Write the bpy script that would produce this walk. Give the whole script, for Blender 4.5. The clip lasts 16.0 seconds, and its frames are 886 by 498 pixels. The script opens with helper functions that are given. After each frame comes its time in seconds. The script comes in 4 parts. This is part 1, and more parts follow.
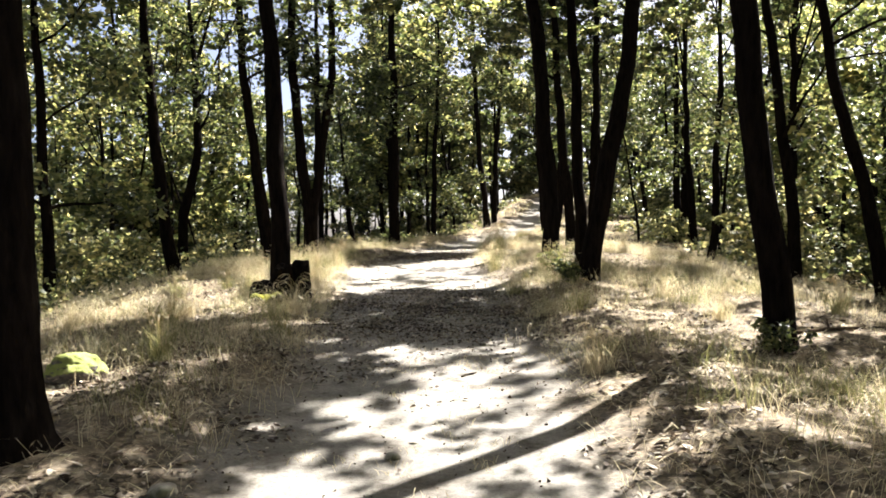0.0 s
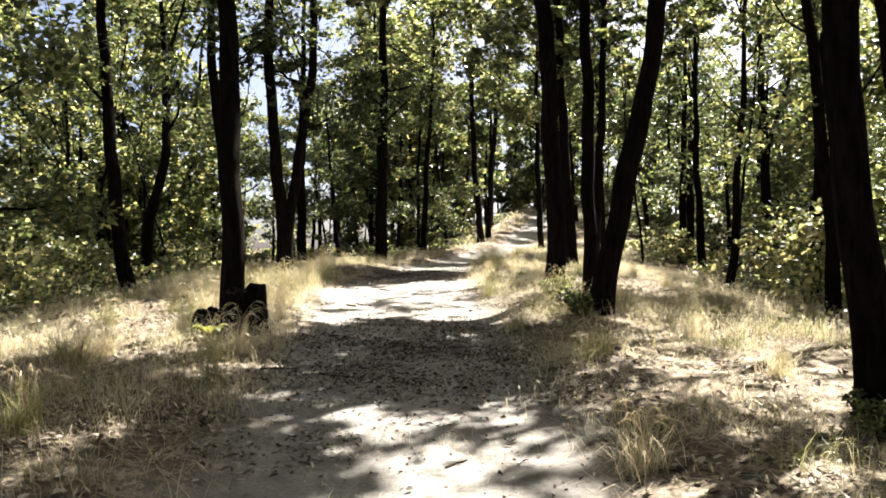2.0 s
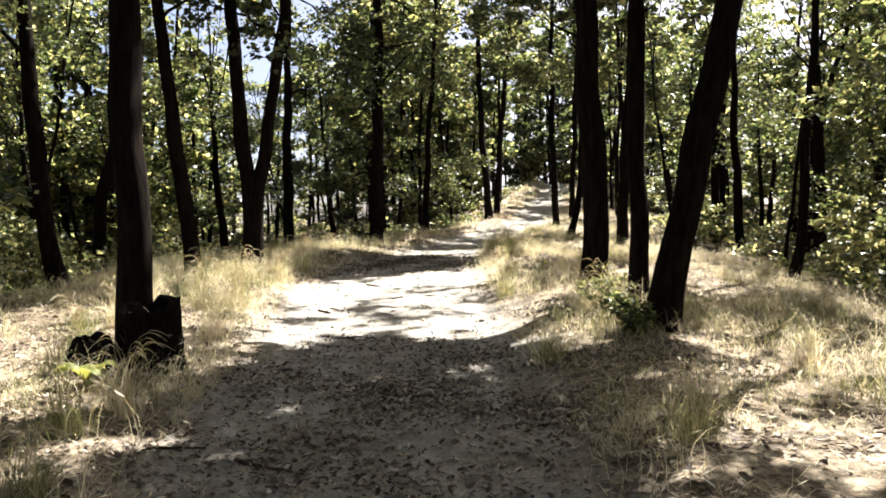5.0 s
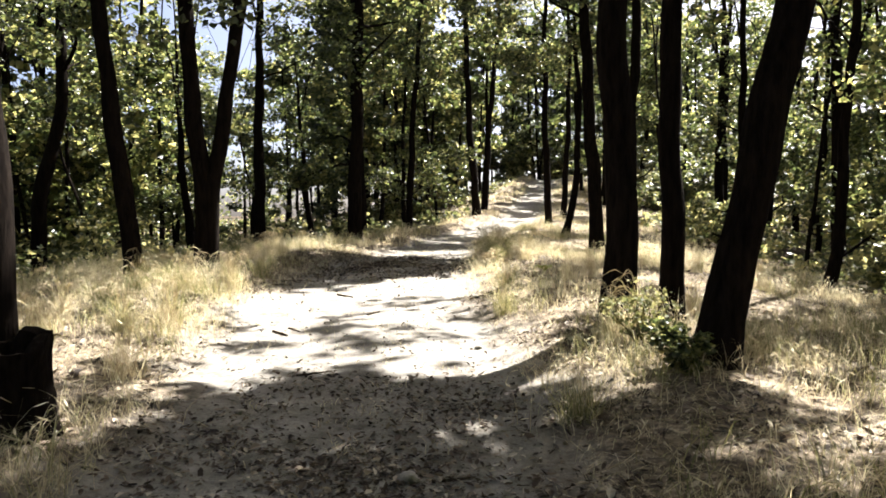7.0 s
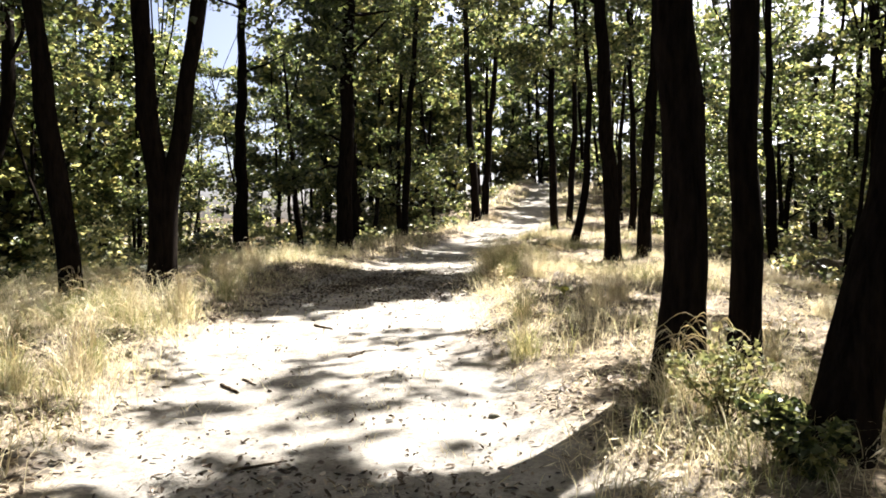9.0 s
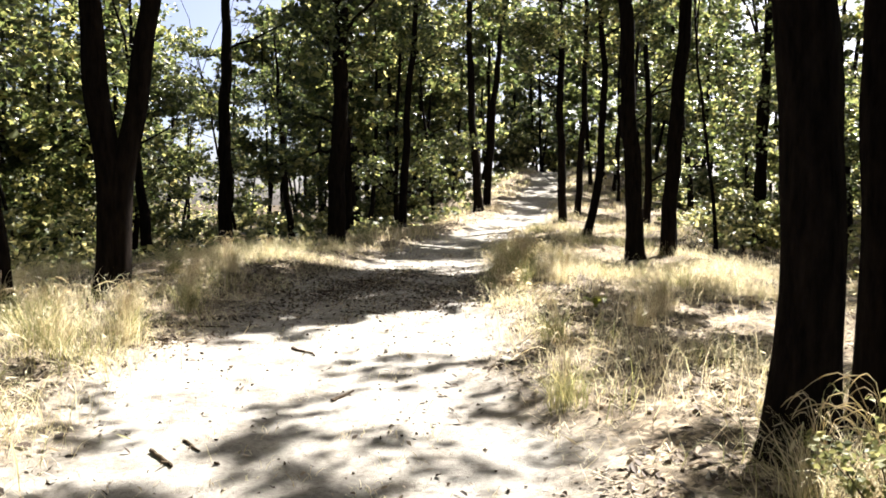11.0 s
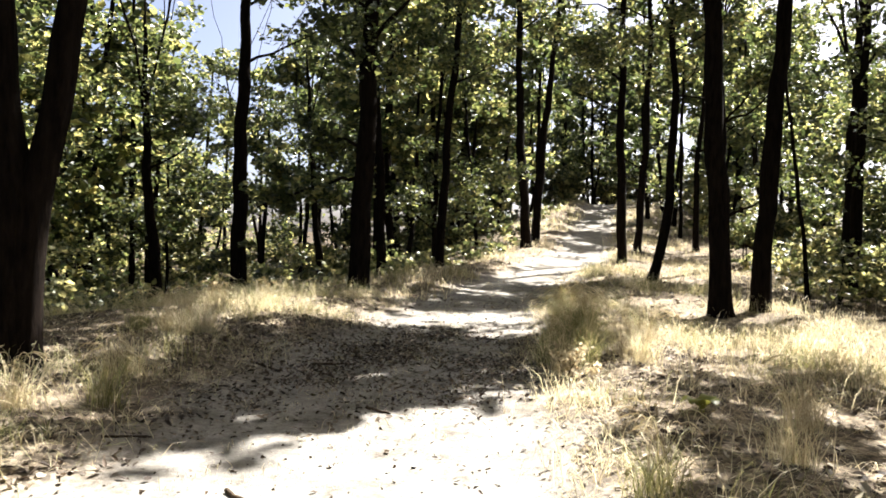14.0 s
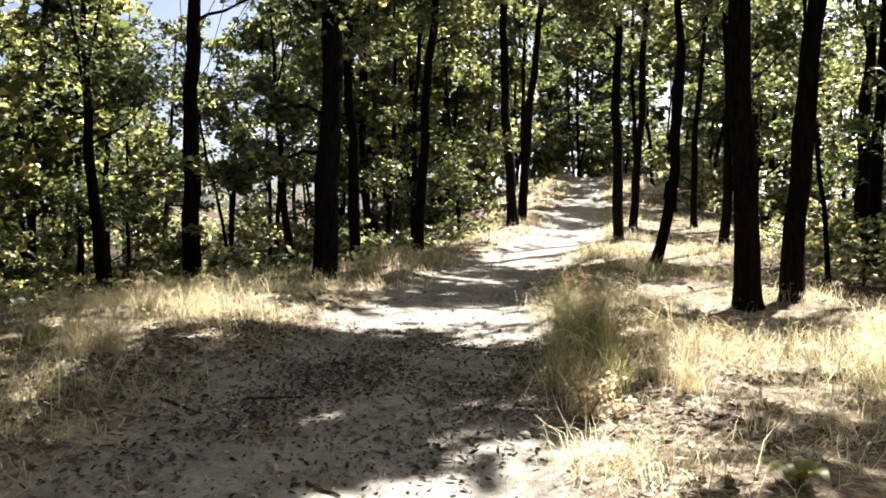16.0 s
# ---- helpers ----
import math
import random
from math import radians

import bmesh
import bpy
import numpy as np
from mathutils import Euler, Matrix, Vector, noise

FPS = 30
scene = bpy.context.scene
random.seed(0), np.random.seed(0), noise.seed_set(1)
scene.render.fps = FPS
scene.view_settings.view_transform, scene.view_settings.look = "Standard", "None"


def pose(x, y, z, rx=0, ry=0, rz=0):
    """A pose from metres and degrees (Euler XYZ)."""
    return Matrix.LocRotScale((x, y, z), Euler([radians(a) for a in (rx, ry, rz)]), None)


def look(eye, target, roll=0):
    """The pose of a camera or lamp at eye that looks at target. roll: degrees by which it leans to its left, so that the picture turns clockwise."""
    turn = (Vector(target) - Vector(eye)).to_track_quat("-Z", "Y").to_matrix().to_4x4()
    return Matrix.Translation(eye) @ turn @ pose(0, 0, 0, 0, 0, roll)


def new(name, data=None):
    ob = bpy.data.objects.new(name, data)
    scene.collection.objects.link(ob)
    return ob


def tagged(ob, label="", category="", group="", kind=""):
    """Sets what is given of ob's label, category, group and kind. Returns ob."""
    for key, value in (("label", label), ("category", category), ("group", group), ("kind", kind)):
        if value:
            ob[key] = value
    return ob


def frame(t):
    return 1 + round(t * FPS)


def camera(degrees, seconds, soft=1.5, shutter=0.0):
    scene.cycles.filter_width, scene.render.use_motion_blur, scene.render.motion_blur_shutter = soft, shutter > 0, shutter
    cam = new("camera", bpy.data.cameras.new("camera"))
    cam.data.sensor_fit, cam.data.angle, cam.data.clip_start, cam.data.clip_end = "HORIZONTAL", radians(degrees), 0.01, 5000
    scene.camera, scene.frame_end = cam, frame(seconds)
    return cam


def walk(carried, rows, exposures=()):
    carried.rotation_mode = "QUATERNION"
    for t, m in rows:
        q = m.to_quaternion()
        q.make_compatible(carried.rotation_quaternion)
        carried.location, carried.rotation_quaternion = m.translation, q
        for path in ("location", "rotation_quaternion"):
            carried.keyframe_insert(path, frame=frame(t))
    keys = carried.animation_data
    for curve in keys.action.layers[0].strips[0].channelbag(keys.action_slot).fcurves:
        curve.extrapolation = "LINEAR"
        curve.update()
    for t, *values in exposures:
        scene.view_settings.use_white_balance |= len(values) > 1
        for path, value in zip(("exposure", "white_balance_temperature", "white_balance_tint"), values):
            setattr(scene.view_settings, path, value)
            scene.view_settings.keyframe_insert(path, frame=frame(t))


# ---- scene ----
cam = camera(57.9, 16.0, soft=1.75)
METRES, EYE, TILT, LEAN, TURN = 15.6, 1.6, -1.0, 1.4, 0.0
ROWS = [
    (0.0, 0.0, 0.0, 0.0, 0.0, 0.0, -0.0),
    (0.5, 0.0017, 0.0351, 0.002, 0.64, -0.7, -0.3),
    (1.0, 0.0018, 0.0641, 0.0077, 1.0, 1.41, -1.58),
    (1.5, 0.0014, 0.0985, 0.0103, -2.2, 1.05, -1.57),
    (2.0, 0.0045, 0.1321, 0.0108, -0.55, 0.85, -1.31),
    (2.5, 0.0091, 0.1663, 0.0159, 0.45, -1.11, -2.15),
    (3.0, 0.0089, 0.2015, 0.0183, -0.47, 0.02, -1.25),
    (3.5, 0.0105, 0.2339, 0.0189, 1.14, -1.11, -1.04),
    (4.0, 0.0116, 0.267, 0.0229, 0.94, -0.48, -1.52),
    (4.5, 0.0099, 0.3047, 0.0239, -2.18, -0.43, -0.97),
    (5.0, 0.0097, 0.3371, 0.0257, -0.12, -1.09, -1.06),
    (7.5, 0.0068, 0.4954, 0.0328, -1.74, -1.61, -1.11),
    (8.0, 0.0055, 0.5254, 0.0358, -2.29, -2.61, -0.38),
    (8.5, 0.0077, 0.5591, 0.0364, 0.46, -2.74, -1.6),
    (9.0, 0.0079, 0.5896, 0.0397, -1.5, -1.2, -1.58),
    (11.5, 0.0019, 0.7305, 0.0487, -1.66, -2.16, -2.2),
    (12.0, 0.0052, 0.7604, 0.0517, 1.35, -0.23, -1.82),
    (12.5, 0.0068, 0.7887, 0.0535, 0.91, -1.29, -2.57),
    (13.0, 0.0081, 0.8187, 0.0555, 0.16, -0.96, -2.93),
    (13.5, 0.0112, 0.8457, 0.0572, 1.54, -0.37, -2.57),
    (14.0, 0.0124, 0.871, 0.0604, 1.54, -0.11, -3.14),
    (14.5, 0.0105, 0.9016, 0.0634, -0.12, -0.32, -2.56),
    (15.0, 0.0103, 0.9297, 0.0652, 0.68, -1.84, -1.88),
    (15.5, 0.0123, 0.9622, 0.069, 2.15, -0.54, -2.02),
    (16.0, 0.0118, 0.9949, 0.0687, 0.24, -1.86, -2.4),
]
walk(cam, [(t, pose(0, 0, EYE, TILT, LEAN, TURN) @ pose(METRES * x, METRES * y, METRES * z, 90 + pitch, roll, yaw)) for t, x, y, z, yaw, pitch, roll in ROWS], exposures=[(0.0, 2.62)])

# ---- light ----
SUN_AZ = Vector((0.66, 0.75, 0.0)).normalized()      # towards the sun, on the ground plan
SUN_EL = radians(49.0)
SUN_DIR = Vector((SUN_AZ.x * math.cos(SUN_EL), SUN_AZ.y * math.cos(SUN_EL), math.sin(SUN_EL)))

world = bpy.data.worlds.new("sky")
scene.world = world
world.use_nodes = True
wn = world.node_tree
sky = wn.nodes.new("ShaderNodeTexSky")
sky.sky_type = "NISHITA"
sky.sun_disc = False
sky.air_density, sky.dust_density, sky.ozone_density = 0.4, 3.0, 0.6
sky.sun_elevation = SUN_EL
sky.sun_rotation = math.atan2(SUN_AZ.x, SUN_AZ.y)
wn.nodes["Background"].inputs["Strength"].default_value = 0.05
wn.links.new(sky.outputs["Color"], wn.nodes["Background"].inputs["Color"])

sun_data = bpy.data.lights.new("sun", "SUN")
sun_data.energy = 5.0
sun_data.angle = radians(0.53)
sun_data.color = (1.0, 0.97, 0.91)
sun = new("sun", sun_data)
sun.matrix_world = look(SUN_DIR * 60, (0, 0, 0))

rng = np.random.default_rng(7)


# ---- terrain ----
PATH_Y = [-30, 0, 8, 14, 17, 20, 23, 28, 31, 38, 48, 60, 90]
PATH_X = [-0.4, -0.3, -0.2, -0.4, -0.7, -0.5, -0.2, 0.6, 1.4, 3.6, 5.6, 8.2, 12.0]
PATH_Z = [-1.2, 0.0, 0.42, 0.74, 0.9, 1.05, 1.1, 1.2, 1.33, 1.68, 2.65, 4.3, 5.6]


def smooth_table(xs, ys):
    fine = np.arange(-60, 140, 0.25)
    v = np.interp(fine, xs, ys)
    k = np.hanning(21)
    v = np.convolve(np.pad(v, 10, mode="edge"), k / k.sum(), mode="valid")
    return lambda y: np.interp(y, fine, v)


path_x, path_z = smooth_table(PATH_Y, PATH_X), smooth_table(PATH_Y, PATH_Z)


def half_width(y):
    return np.interp(y, [0, 8, 17, 24, 30, 60], [1.25, 1.3, 1.5, 1.2, 1.0, 0.9])


def waves(x, y):
    """Gentle unevenness of the ground."""
    return (0.05 * np.sin(0.9 * x + 1.3 * np.sin(0.35 * y)) * np.cos(0.7 * y + 0.6 * x)
            + 0.02 * np.sin(2.3 * x + 0.8 * y) * np.sin(1.9 * y - 0.7 * x)
            + 0.008 * np.sin(6.1 * x + 2.0 * y) * np.sin(5.3 * y - 1.1 * x))


def path_mask(x, y):
    """1 on the trodden path, 0 off it, with a ragged edge."""
    x, y = np.asarray(x, float), np.asarray(y, float)
    d = np.abs(x - path_x(y)) - half_width(y)
    d = d + 0.22 * np.sin(1.7 * y + np.sign(x) * 1.2) * np.sin(0.63 * y) + 0.1 * np.sin(5.1 * y + 2 * np.sign(x))
    return np.clip(0.5 - d / 0.6, 0, 1)


def ground_z(x, y):
    x, y = np.asarray(x, float), np.asarray(y, float)
    d = x - path_x(y)
    side = np.abs(d)
    shoulder = np.where(d < 0, np.interp(y, [25, 35], [4.0, 1.3]), 4.3)
    steep = np.where(d < 0, np.interp(y, [25, 35], [0.18, 0.34]), 0.17)
    fall = steep * np.maximum(0, np.sqrt((np.maximum(side - shoulder, 0)) ** 2 + 1.0) - 1.0)
    fall = 9.0 * (1 - np.exp(-fall / 9.0))
    bank = 0.10 * np.exp(-((side - half_width(y) - 0.9) / 0.7) ** 2)
    worn = 0.05 * path_mask(x, y)
    near = np.exp(-(np.maximum(side - 30, 0) / 60))
    return path_z(y) - fall * near - 9 * (1 - near) * 0.6 + bank - worn + waves(x, y) * (1 - path_mask(x, y) * 0.8)


def gz(x, y):
    return float(ground_z(x, y))


# Ground in deep shade, as ellipses: x, y, half-widths
SHADE = [(-0.1, 11.1, 1.7, 2.2), (-3.2, 8.4, 1.5, 1.3), (1.7, 12.3, 1.0, 0.5), (-0.6, 21.9, 1.9, 2.1), (1.5, 22.6, 0.5, 1.3), (3.5, 24.6, 1.2, 0.7), (2.3, 19.2, 0.5, 0.5),
         (-0.4, 12.9, 1.3, 0.6), (1.0, 27.4, 1.4, 1.0), (6.0, 45.0, 1.6, 2.4), (2.6, 4.1, 1.4, 0.6), (4.4, 6.8, 0.8, 1.0), (-2.0, 5.4, 0.9, 0.6),
         (-1.2, 7.6, 0.7, 0.6), (4.6, 14.5, 1.2, 1.0), (3.2, 20.5, 0.8, 0.7), (2.2, 30.0, 1.2, 0.6), (2.7, 17.6, 1.2, 1.1), (-1.6, 19.5, 1.0, 0.8), (-4.6, 16.2, 1.2, 0.6)]


# Ground under thin, broken shade
DAPPLE = [(0.0, 16.0, 1.0, 1.5), (-0.2, 7.4, 1.0, 0.8), (0.3, 5.2, 1.5, 0.9), (2.3, 8.3, 1.5, 1.5), (2.3, 11.0, 1.4, 1.3), (2.6, 20.0, 0.9, 0.9),
          (-3.2, 14.6, 1.5, 2.0), (0.3, 25.2, 1.2, 1.0), (3.0, 34.5, 1.5, 3.2), (2.4, 14.8, 1.2, 1.0), (-1.8, 11.4, 0.9, 1.4), (-2.8, 24.5, 1.2, 1.6)]
# Ground that the sun reaches through gaps in the leaves, in the same way
LIT = [(0.0, 7.6, 1.3, 1.5), (-0.2, 4.8, 2.2, 1.1), (-0.7, 16.4, 2.3, 3.0), (-4.2, 12.2, 1.8, 1.4), (-3.8, 15.6, 1.9, 1.9), (2.2, 5.9, 1.6, 0.7), (-2.9, 6.7, 0.9, 0.7),
       (3.0, 20.8, 2.6, 4.4), (0.5, 19.4, 1.6, 1.0), (0.3, 25.2, 1.6, 1.2), (3.0, 35.5, 2.4, 4.6), (-2.6, 24.4, 1.5, 1.6),
       (4.2, 11.4, 1.8, 2.0), (4.6, 26.0, 2.0, 3.0), (1.8, 15.6, 1.4, 1.2), (-2.4, 13.6, 1.4, 1.2), (2.4, 9.4, 1.6, 1.5), (1.6, 13.8, 1.0, 0.65), (-2.4, 10.7, 1.1, 1.2), (-2.1, 9.9, 0.7, 0.9), (-4.3, 10.9, 1.7, 1.0), (-3.1, 19.5, 1.0, 1.4)]


def inside(x, y, places):
    """How far the ground point lies inside one of the places (below 1 is inside)."""
    best = np.full(np.shape(x), 9.0)
    for cx, cy, rx, ry in places:
        best = np.minimum(best, ((x - cx) / rx) ** 2 + ((y - cy) / ry) ** 2)
    return best


def sun_foot(p):
    """Where the shadow of the points p (n x 3) falls on the ground."""
    k = (p[:, 2] - path_z(p[:, 1] - 5)) / SUN_DIR.z
    return p[:, 0] - k * SUN_DIR.x, p[:, 1] - k * SUN_DIR.y


def blocks_lit_ground(p):
    """True where a clump of leaves at p would darken ground that lies in the sun."""
    fx, fy = sun_foot(p)
    return (inside(fx, fy, LIT) < 1.15) & (inside(fx, fy, SHADE) > 1.0) & (rng.random(len(p)) > 0.04)


# ---- materials ----
def material(name):
    m = bpy.data.materials.new(name)
    m.use_nodes = True
    nt = m.node_tree
    return m, nt, nt.nodes["Principled BSDF"]


def node(nt, kind, **sets):
    n = nt.nodes.new(kind)
    for key, value in sets.items():
        n.inputs[key.replace("_", " ")].default_value = value
    return n


def ramp(nt, source, stops):
    r = nt.nodes.new("ShaderNodeValToRGB")
    while len(r.color_ramp.elements) < len(stops):
        r.color_ramp.elements.new(0.5)
    for e, (pos, col) in zip(r.color_ramp.elements, stops):
        e.position, e.color = pos, (*col, 1)
    nt.links.new(source, r.inputs["Fac"])
    return r.outputs["Color"]


def mix(nt, fac, a, b, blend="MIX"):
    n = nt.nodes.new("ShaderNodeMix")
    n.data_type, n.blend_type = "RGBA", blend
    for sock, value in ((n.inputs[0], fac), (n.inputs[6], a), (n.inputs[7], b)):
        if hasattr(value, "is_linked"):
            nt.links.new(value, sock)
        else:
            sock.default_value = value if isinstance(value, (int, float)) else (*value, 1)
    return n.outputs[2]


def coords(nt, scale=(1, 1, 1), kind="Object"):
    tc = nt.nodes.new("ShaderNodeTexCoord")
    mp = nt.nodes.new("ShaderNodeMapping")
    mp.inputs["Scale"].default_value = scale
    nt.links.new(tc.outputs[kind], mp.inputs["Vector"])
    return mp.outputs["Vector"]


def noise_tex(nt, vec, scale, detail=6, rough=0.6):
    n = node(nt, "ShaderNodeTexNoise", Scale=scale, Detail=detail, Roughness=rough)
    nt.links.new(vec, n.inputs["Vector"])
    return n.outputs["Fac"]


def bump(nt, bsdf, height, strength, distance):
    b = node(nt, "ShaderNodeBump", Strength=strength, Distance=distance)
    nt.links.new(height, b.inputs["Height"])
    nt.links.new(b.outputs["Normal"], bsdf.inputs["Normal"])


def bark_material(name, dark, light):
    m, nt, p = material(name)
    v = coords(nt, (7, 7, 1.4))
    fine = coords(nt, (30, 30, 9))
    n1 = noise_tex(nt, v, 2.6, 8, 0.65)
    n2 = noise_tex(nt, fine, 1.5, 6, 0.7)
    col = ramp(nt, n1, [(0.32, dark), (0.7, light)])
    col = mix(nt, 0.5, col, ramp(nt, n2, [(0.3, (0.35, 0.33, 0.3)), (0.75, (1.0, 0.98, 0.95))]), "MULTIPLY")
    nt.links.new(col, p.inputs["Base Color"])
    p.inputs["Roughness"].default_value = 0.96
    p.inputs["Specular IOR Level"].default_value = 0.02
    bump(nt, p, mix(nt, 0.4, n1, n2), 0.9, 0.03)
    return m


def leaf_material(name, stops, glow=0.5, rough=0.38, gloss=0.5, through_tint=(2.05, 1.75, 1.4)):
    """Thin leaves: they reflect and let light through."""
    m, nt, p = material(name)
    geo = nt.nodes.new("ShaderNodeNewGeometry")
    info = nt.nodes.new("ShaderNodeObjectInfo")
    add = nt.nodes.new("ShaderNodeMath")
    add.operation = "MULTIPLY_ADD"
    nt.links.new(geo.outputs["Random Per Island"], add.inputs[0])
    add.inputs[1].default_value = 0.75
    half = nt.nodes.new("ShaderNodeMath")
    half.operation = "MULTIPLY"
    nt.links.new(info.outputs["Random"], half.inputs[0])
    half.inputs[1].default_value = 0.25
    nt.links.new(half.outputs[0], add.inputs[2])
    col = ramp(nt, add.outputs[0], stops)
    nt.links.new(col, p.inputs["Base Color"])
    p.inputs["Roughness"].default_value = rough
    p.inputs["Specular IOR Level"].default_value = gloss
    tr = nt.nodes.new("ShaderNodeBsdfTranslucent")
    gain = nt.nodes.new("ShaderNodeVectorMath")
    gain.operation = "MULTIPLY"
    nt.links.new(col, gain.inputs[0])
    gain.inputs[1].default_value = through_tint
    bright = gain.outputs[0]
    nt.links.new(bright, tr.inputs["Color"])
    ms = nt.nodes.new("ShaderNodeMixShader")
    ms.inputs["Fac"].default_value = glow
    nt.links.new(p.outputs["BSDF"], ms.inputs[1])
    nt.links.new(tr.outputs["BSDF"], ms.inputs[2])
    nt.links.new(ms.outputs["Shader"], nt.nodes["Material Output"].inputs["Surface"])
    return m


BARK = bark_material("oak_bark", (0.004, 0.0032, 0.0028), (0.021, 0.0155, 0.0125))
DEAD_WOOD = bark_material("weathered_dead_wood", (0.03, 0.022, 0.016), (0.14, 0.105, 0.075))
LEAF = leaf_material("oak_leaf", [(0.0, (0.011, 0.017, 0.008)), (0.42, (0.034, 0.049, 0.021)), (0.74, (0.12, 0.14, 0.06)), (1.0, (0.45, 0.43, 0.22))], 0.52, 0.4, 0.5, (2.0, 1.8, 1.35))
SHRUB_LEAF = leaf_material("shrub_leaf", [(0.0, (0.014, 0.022, 0.011)), (0.5, (0.078, 0.096, 0.043)), (1.0, (0.47, 0.45, 0.25))], 0.5, 0.4, 0.5, (2.0, 1.8, 1.4))
STRAW = leaf_material("dry_grass", [(0.0, (0.22, 0.17, 0.115)), (0.35, (0.46, 0.40, 0.29)), (0.7, (0.70, 0.64, 0.49)), (0.88, (0.40, 0.39, 0.24)), (1.0, (0.24, 0.26, 0.14))], 0.4, 0.7, 0.15, (1.4, 1.32, 1.12))
GREEN_GRASS = leaf_material("green_grass", [(0.0, (0.08, 0.095, 0.045)), (0.6, (0.20, 0.20, 0.095)), (1.0, (0.46, 0.42, 0.24))], 0.38, 0.6, 0.2, (1.5, 1.4, 1.15))
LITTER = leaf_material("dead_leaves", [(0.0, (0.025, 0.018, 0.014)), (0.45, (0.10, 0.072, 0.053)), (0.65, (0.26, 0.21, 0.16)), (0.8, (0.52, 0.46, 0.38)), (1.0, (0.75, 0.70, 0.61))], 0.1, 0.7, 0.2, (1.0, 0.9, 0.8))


def ground_material():
    m, nt, p = material("forest_soil")
    v = coords(nt)
    att = nt.nodes.new("ShaderNodeAttribute")
    att.attribute_name = "trodden"
    big = noise_tex(nt, v, 0.55, 5, 0.6)
    mid = noise_tex(nt, v, 3.2, 8, 0.65)
    fine = noise_tex(nt, v, 26, 8, 0.8)
    dirt = ramp(nt, mid, [(0.3, (0.13, 0.115, 0.10)), (0.42, (0.23, 0.212, 0.19)), (0.58, (0.30, 0.28, 0.255)), (0.75, (0.37, 0.35, 0.32))])
    duff = ramp(nt, mid, [(0.3, (0.085, 0.068, 0.052)), (0.52, (0.21, 0.175, 0.135)), (0.72, (0.42, 0.37, 0.29))])
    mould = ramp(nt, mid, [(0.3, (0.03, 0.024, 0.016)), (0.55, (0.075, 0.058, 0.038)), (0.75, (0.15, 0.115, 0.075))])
    vor = node(nt, "ShaderNodeTexVoronoi", Scale=26.0)
    nt.links.new(v, vor.inputs["Vector"])
    sep = nt.nodes.new("ShaderNodeSeparateColor")
    nt.links.new(vor.outputs["Color"], sep.inputs["Color"])
    leaves = ramp(nt, sep.outputs["Red"], [(0.0, (0.35, 0.32, 0.29)), (0.5, (0.85, 0.82, 0.77)), (1.0, (1.7, 1.62, 1.5))])
    duff = mix(nt, 0.85, duff, leaves, "MULTIPLY")
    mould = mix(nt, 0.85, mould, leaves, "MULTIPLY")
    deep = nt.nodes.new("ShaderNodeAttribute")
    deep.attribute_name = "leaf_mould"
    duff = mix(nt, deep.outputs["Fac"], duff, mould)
    ragged = nt.nodes.new("ShaderNodeMath")
    ragged.operation = "MULTIPLY_ADD"
    nt.links.new(mid, ragged.inputs[0])
    ragged.inputs[1].default_value = 0.9
    ragged.inputs[2].default_value = -0.45
    total = nt.nodes.new("ShaderNodeMath")
    total.operation = "ADD"
    total.use_clamp = True
    nt.links.new(att.outputs["Fac"], total.inputs[0])
    nt.links.new(ragged.outputs[0], total.inputs[1])
    bare = nt.nodes.new("ShaderNodeMath")
    bare.operation = "SUBTRACT"
    bare.use_clamp = True
    nt.links.new(total.outputs[0], bare.inputs[0])
    nt.links.new(deep.outputs["Fac"], bare.inputs[1])
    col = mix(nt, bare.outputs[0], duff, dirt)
    col = mix(nt, 0.55, col, ramp(nt, fine, [(0.36, (0.25, 0.23, 0.2)), (0.55, (1, 1, 1))]), "MULTIPLY")
    col = mix(nt, 0.3, col, ramp(nt, big, [(0.35, (0.72, 0.66, 0.58)), (0.65, (1, 1, 1))]), "MULTIPLY")
    nt.links.new(col, p.inputs["Base Color"])
    p.inputs["Roughness"].default_value = 0.95
    p.inputs["Specular IOR Level"].default_value = 0.1
    bump(nt, p, mix(nt, 0.5, mid, fine), 0.8, 0.03)
    return m


SOIL = ground_material()


def stone_material():
    m, nt, p = material("lichened_stone")
    v = coords(nt)
    n = noise_tex(nt, v, 9, 8, 0.7)
    moss = noise_tex(nt, v, 4, 5, 0.6)
    col = ramp(nt, n, [(0.3, (0.18, 0.16, 0.14)), (0.7, (0.42, 0.38, 0.33))])
    col = mix(nt, ramp(nt, moss, [(0.5, (0, 0, 0)), (0.62, (1, 1, 1))]), col, (0.09, 0.09, 0.05))
    nt.links.new(col, p.inputs["Base Color"])
    p.inputs["Roughness"].default_value = 0.9
    bump(nt, p, n, 0.7, 0.02)
    return m


STONE = stone_material()


# ---- mesh helpers ----
def mesh_from(name, verts, faces, mat, smooth=False):
    """A mesh from n x 3 places and m x k corner numbers."""
    verts, faces = np.asarray(verts, np.float32), np.asarray(faces, np.int32)
    me = bpy.data.meshes.new(name)
    me.vertices.add(len(verts))
    me.vertices.foreach_set("co", verts.ravel())
    me.loops.add(faces.size)
    me.loops.foreach_set("vertex_index", faces.ravel())
    me.polygons.add(len(faces))
    me.polygons.foreach_set("loop_start", np.arange(0, faces.size, faces.shape[1], dtype=np.int32))
    me.polygons.foreach_set("use_smooth", np.full(len(faces), smooth))
    me.materials.append(mat)
    me.update(calc_edges=True)
    return me


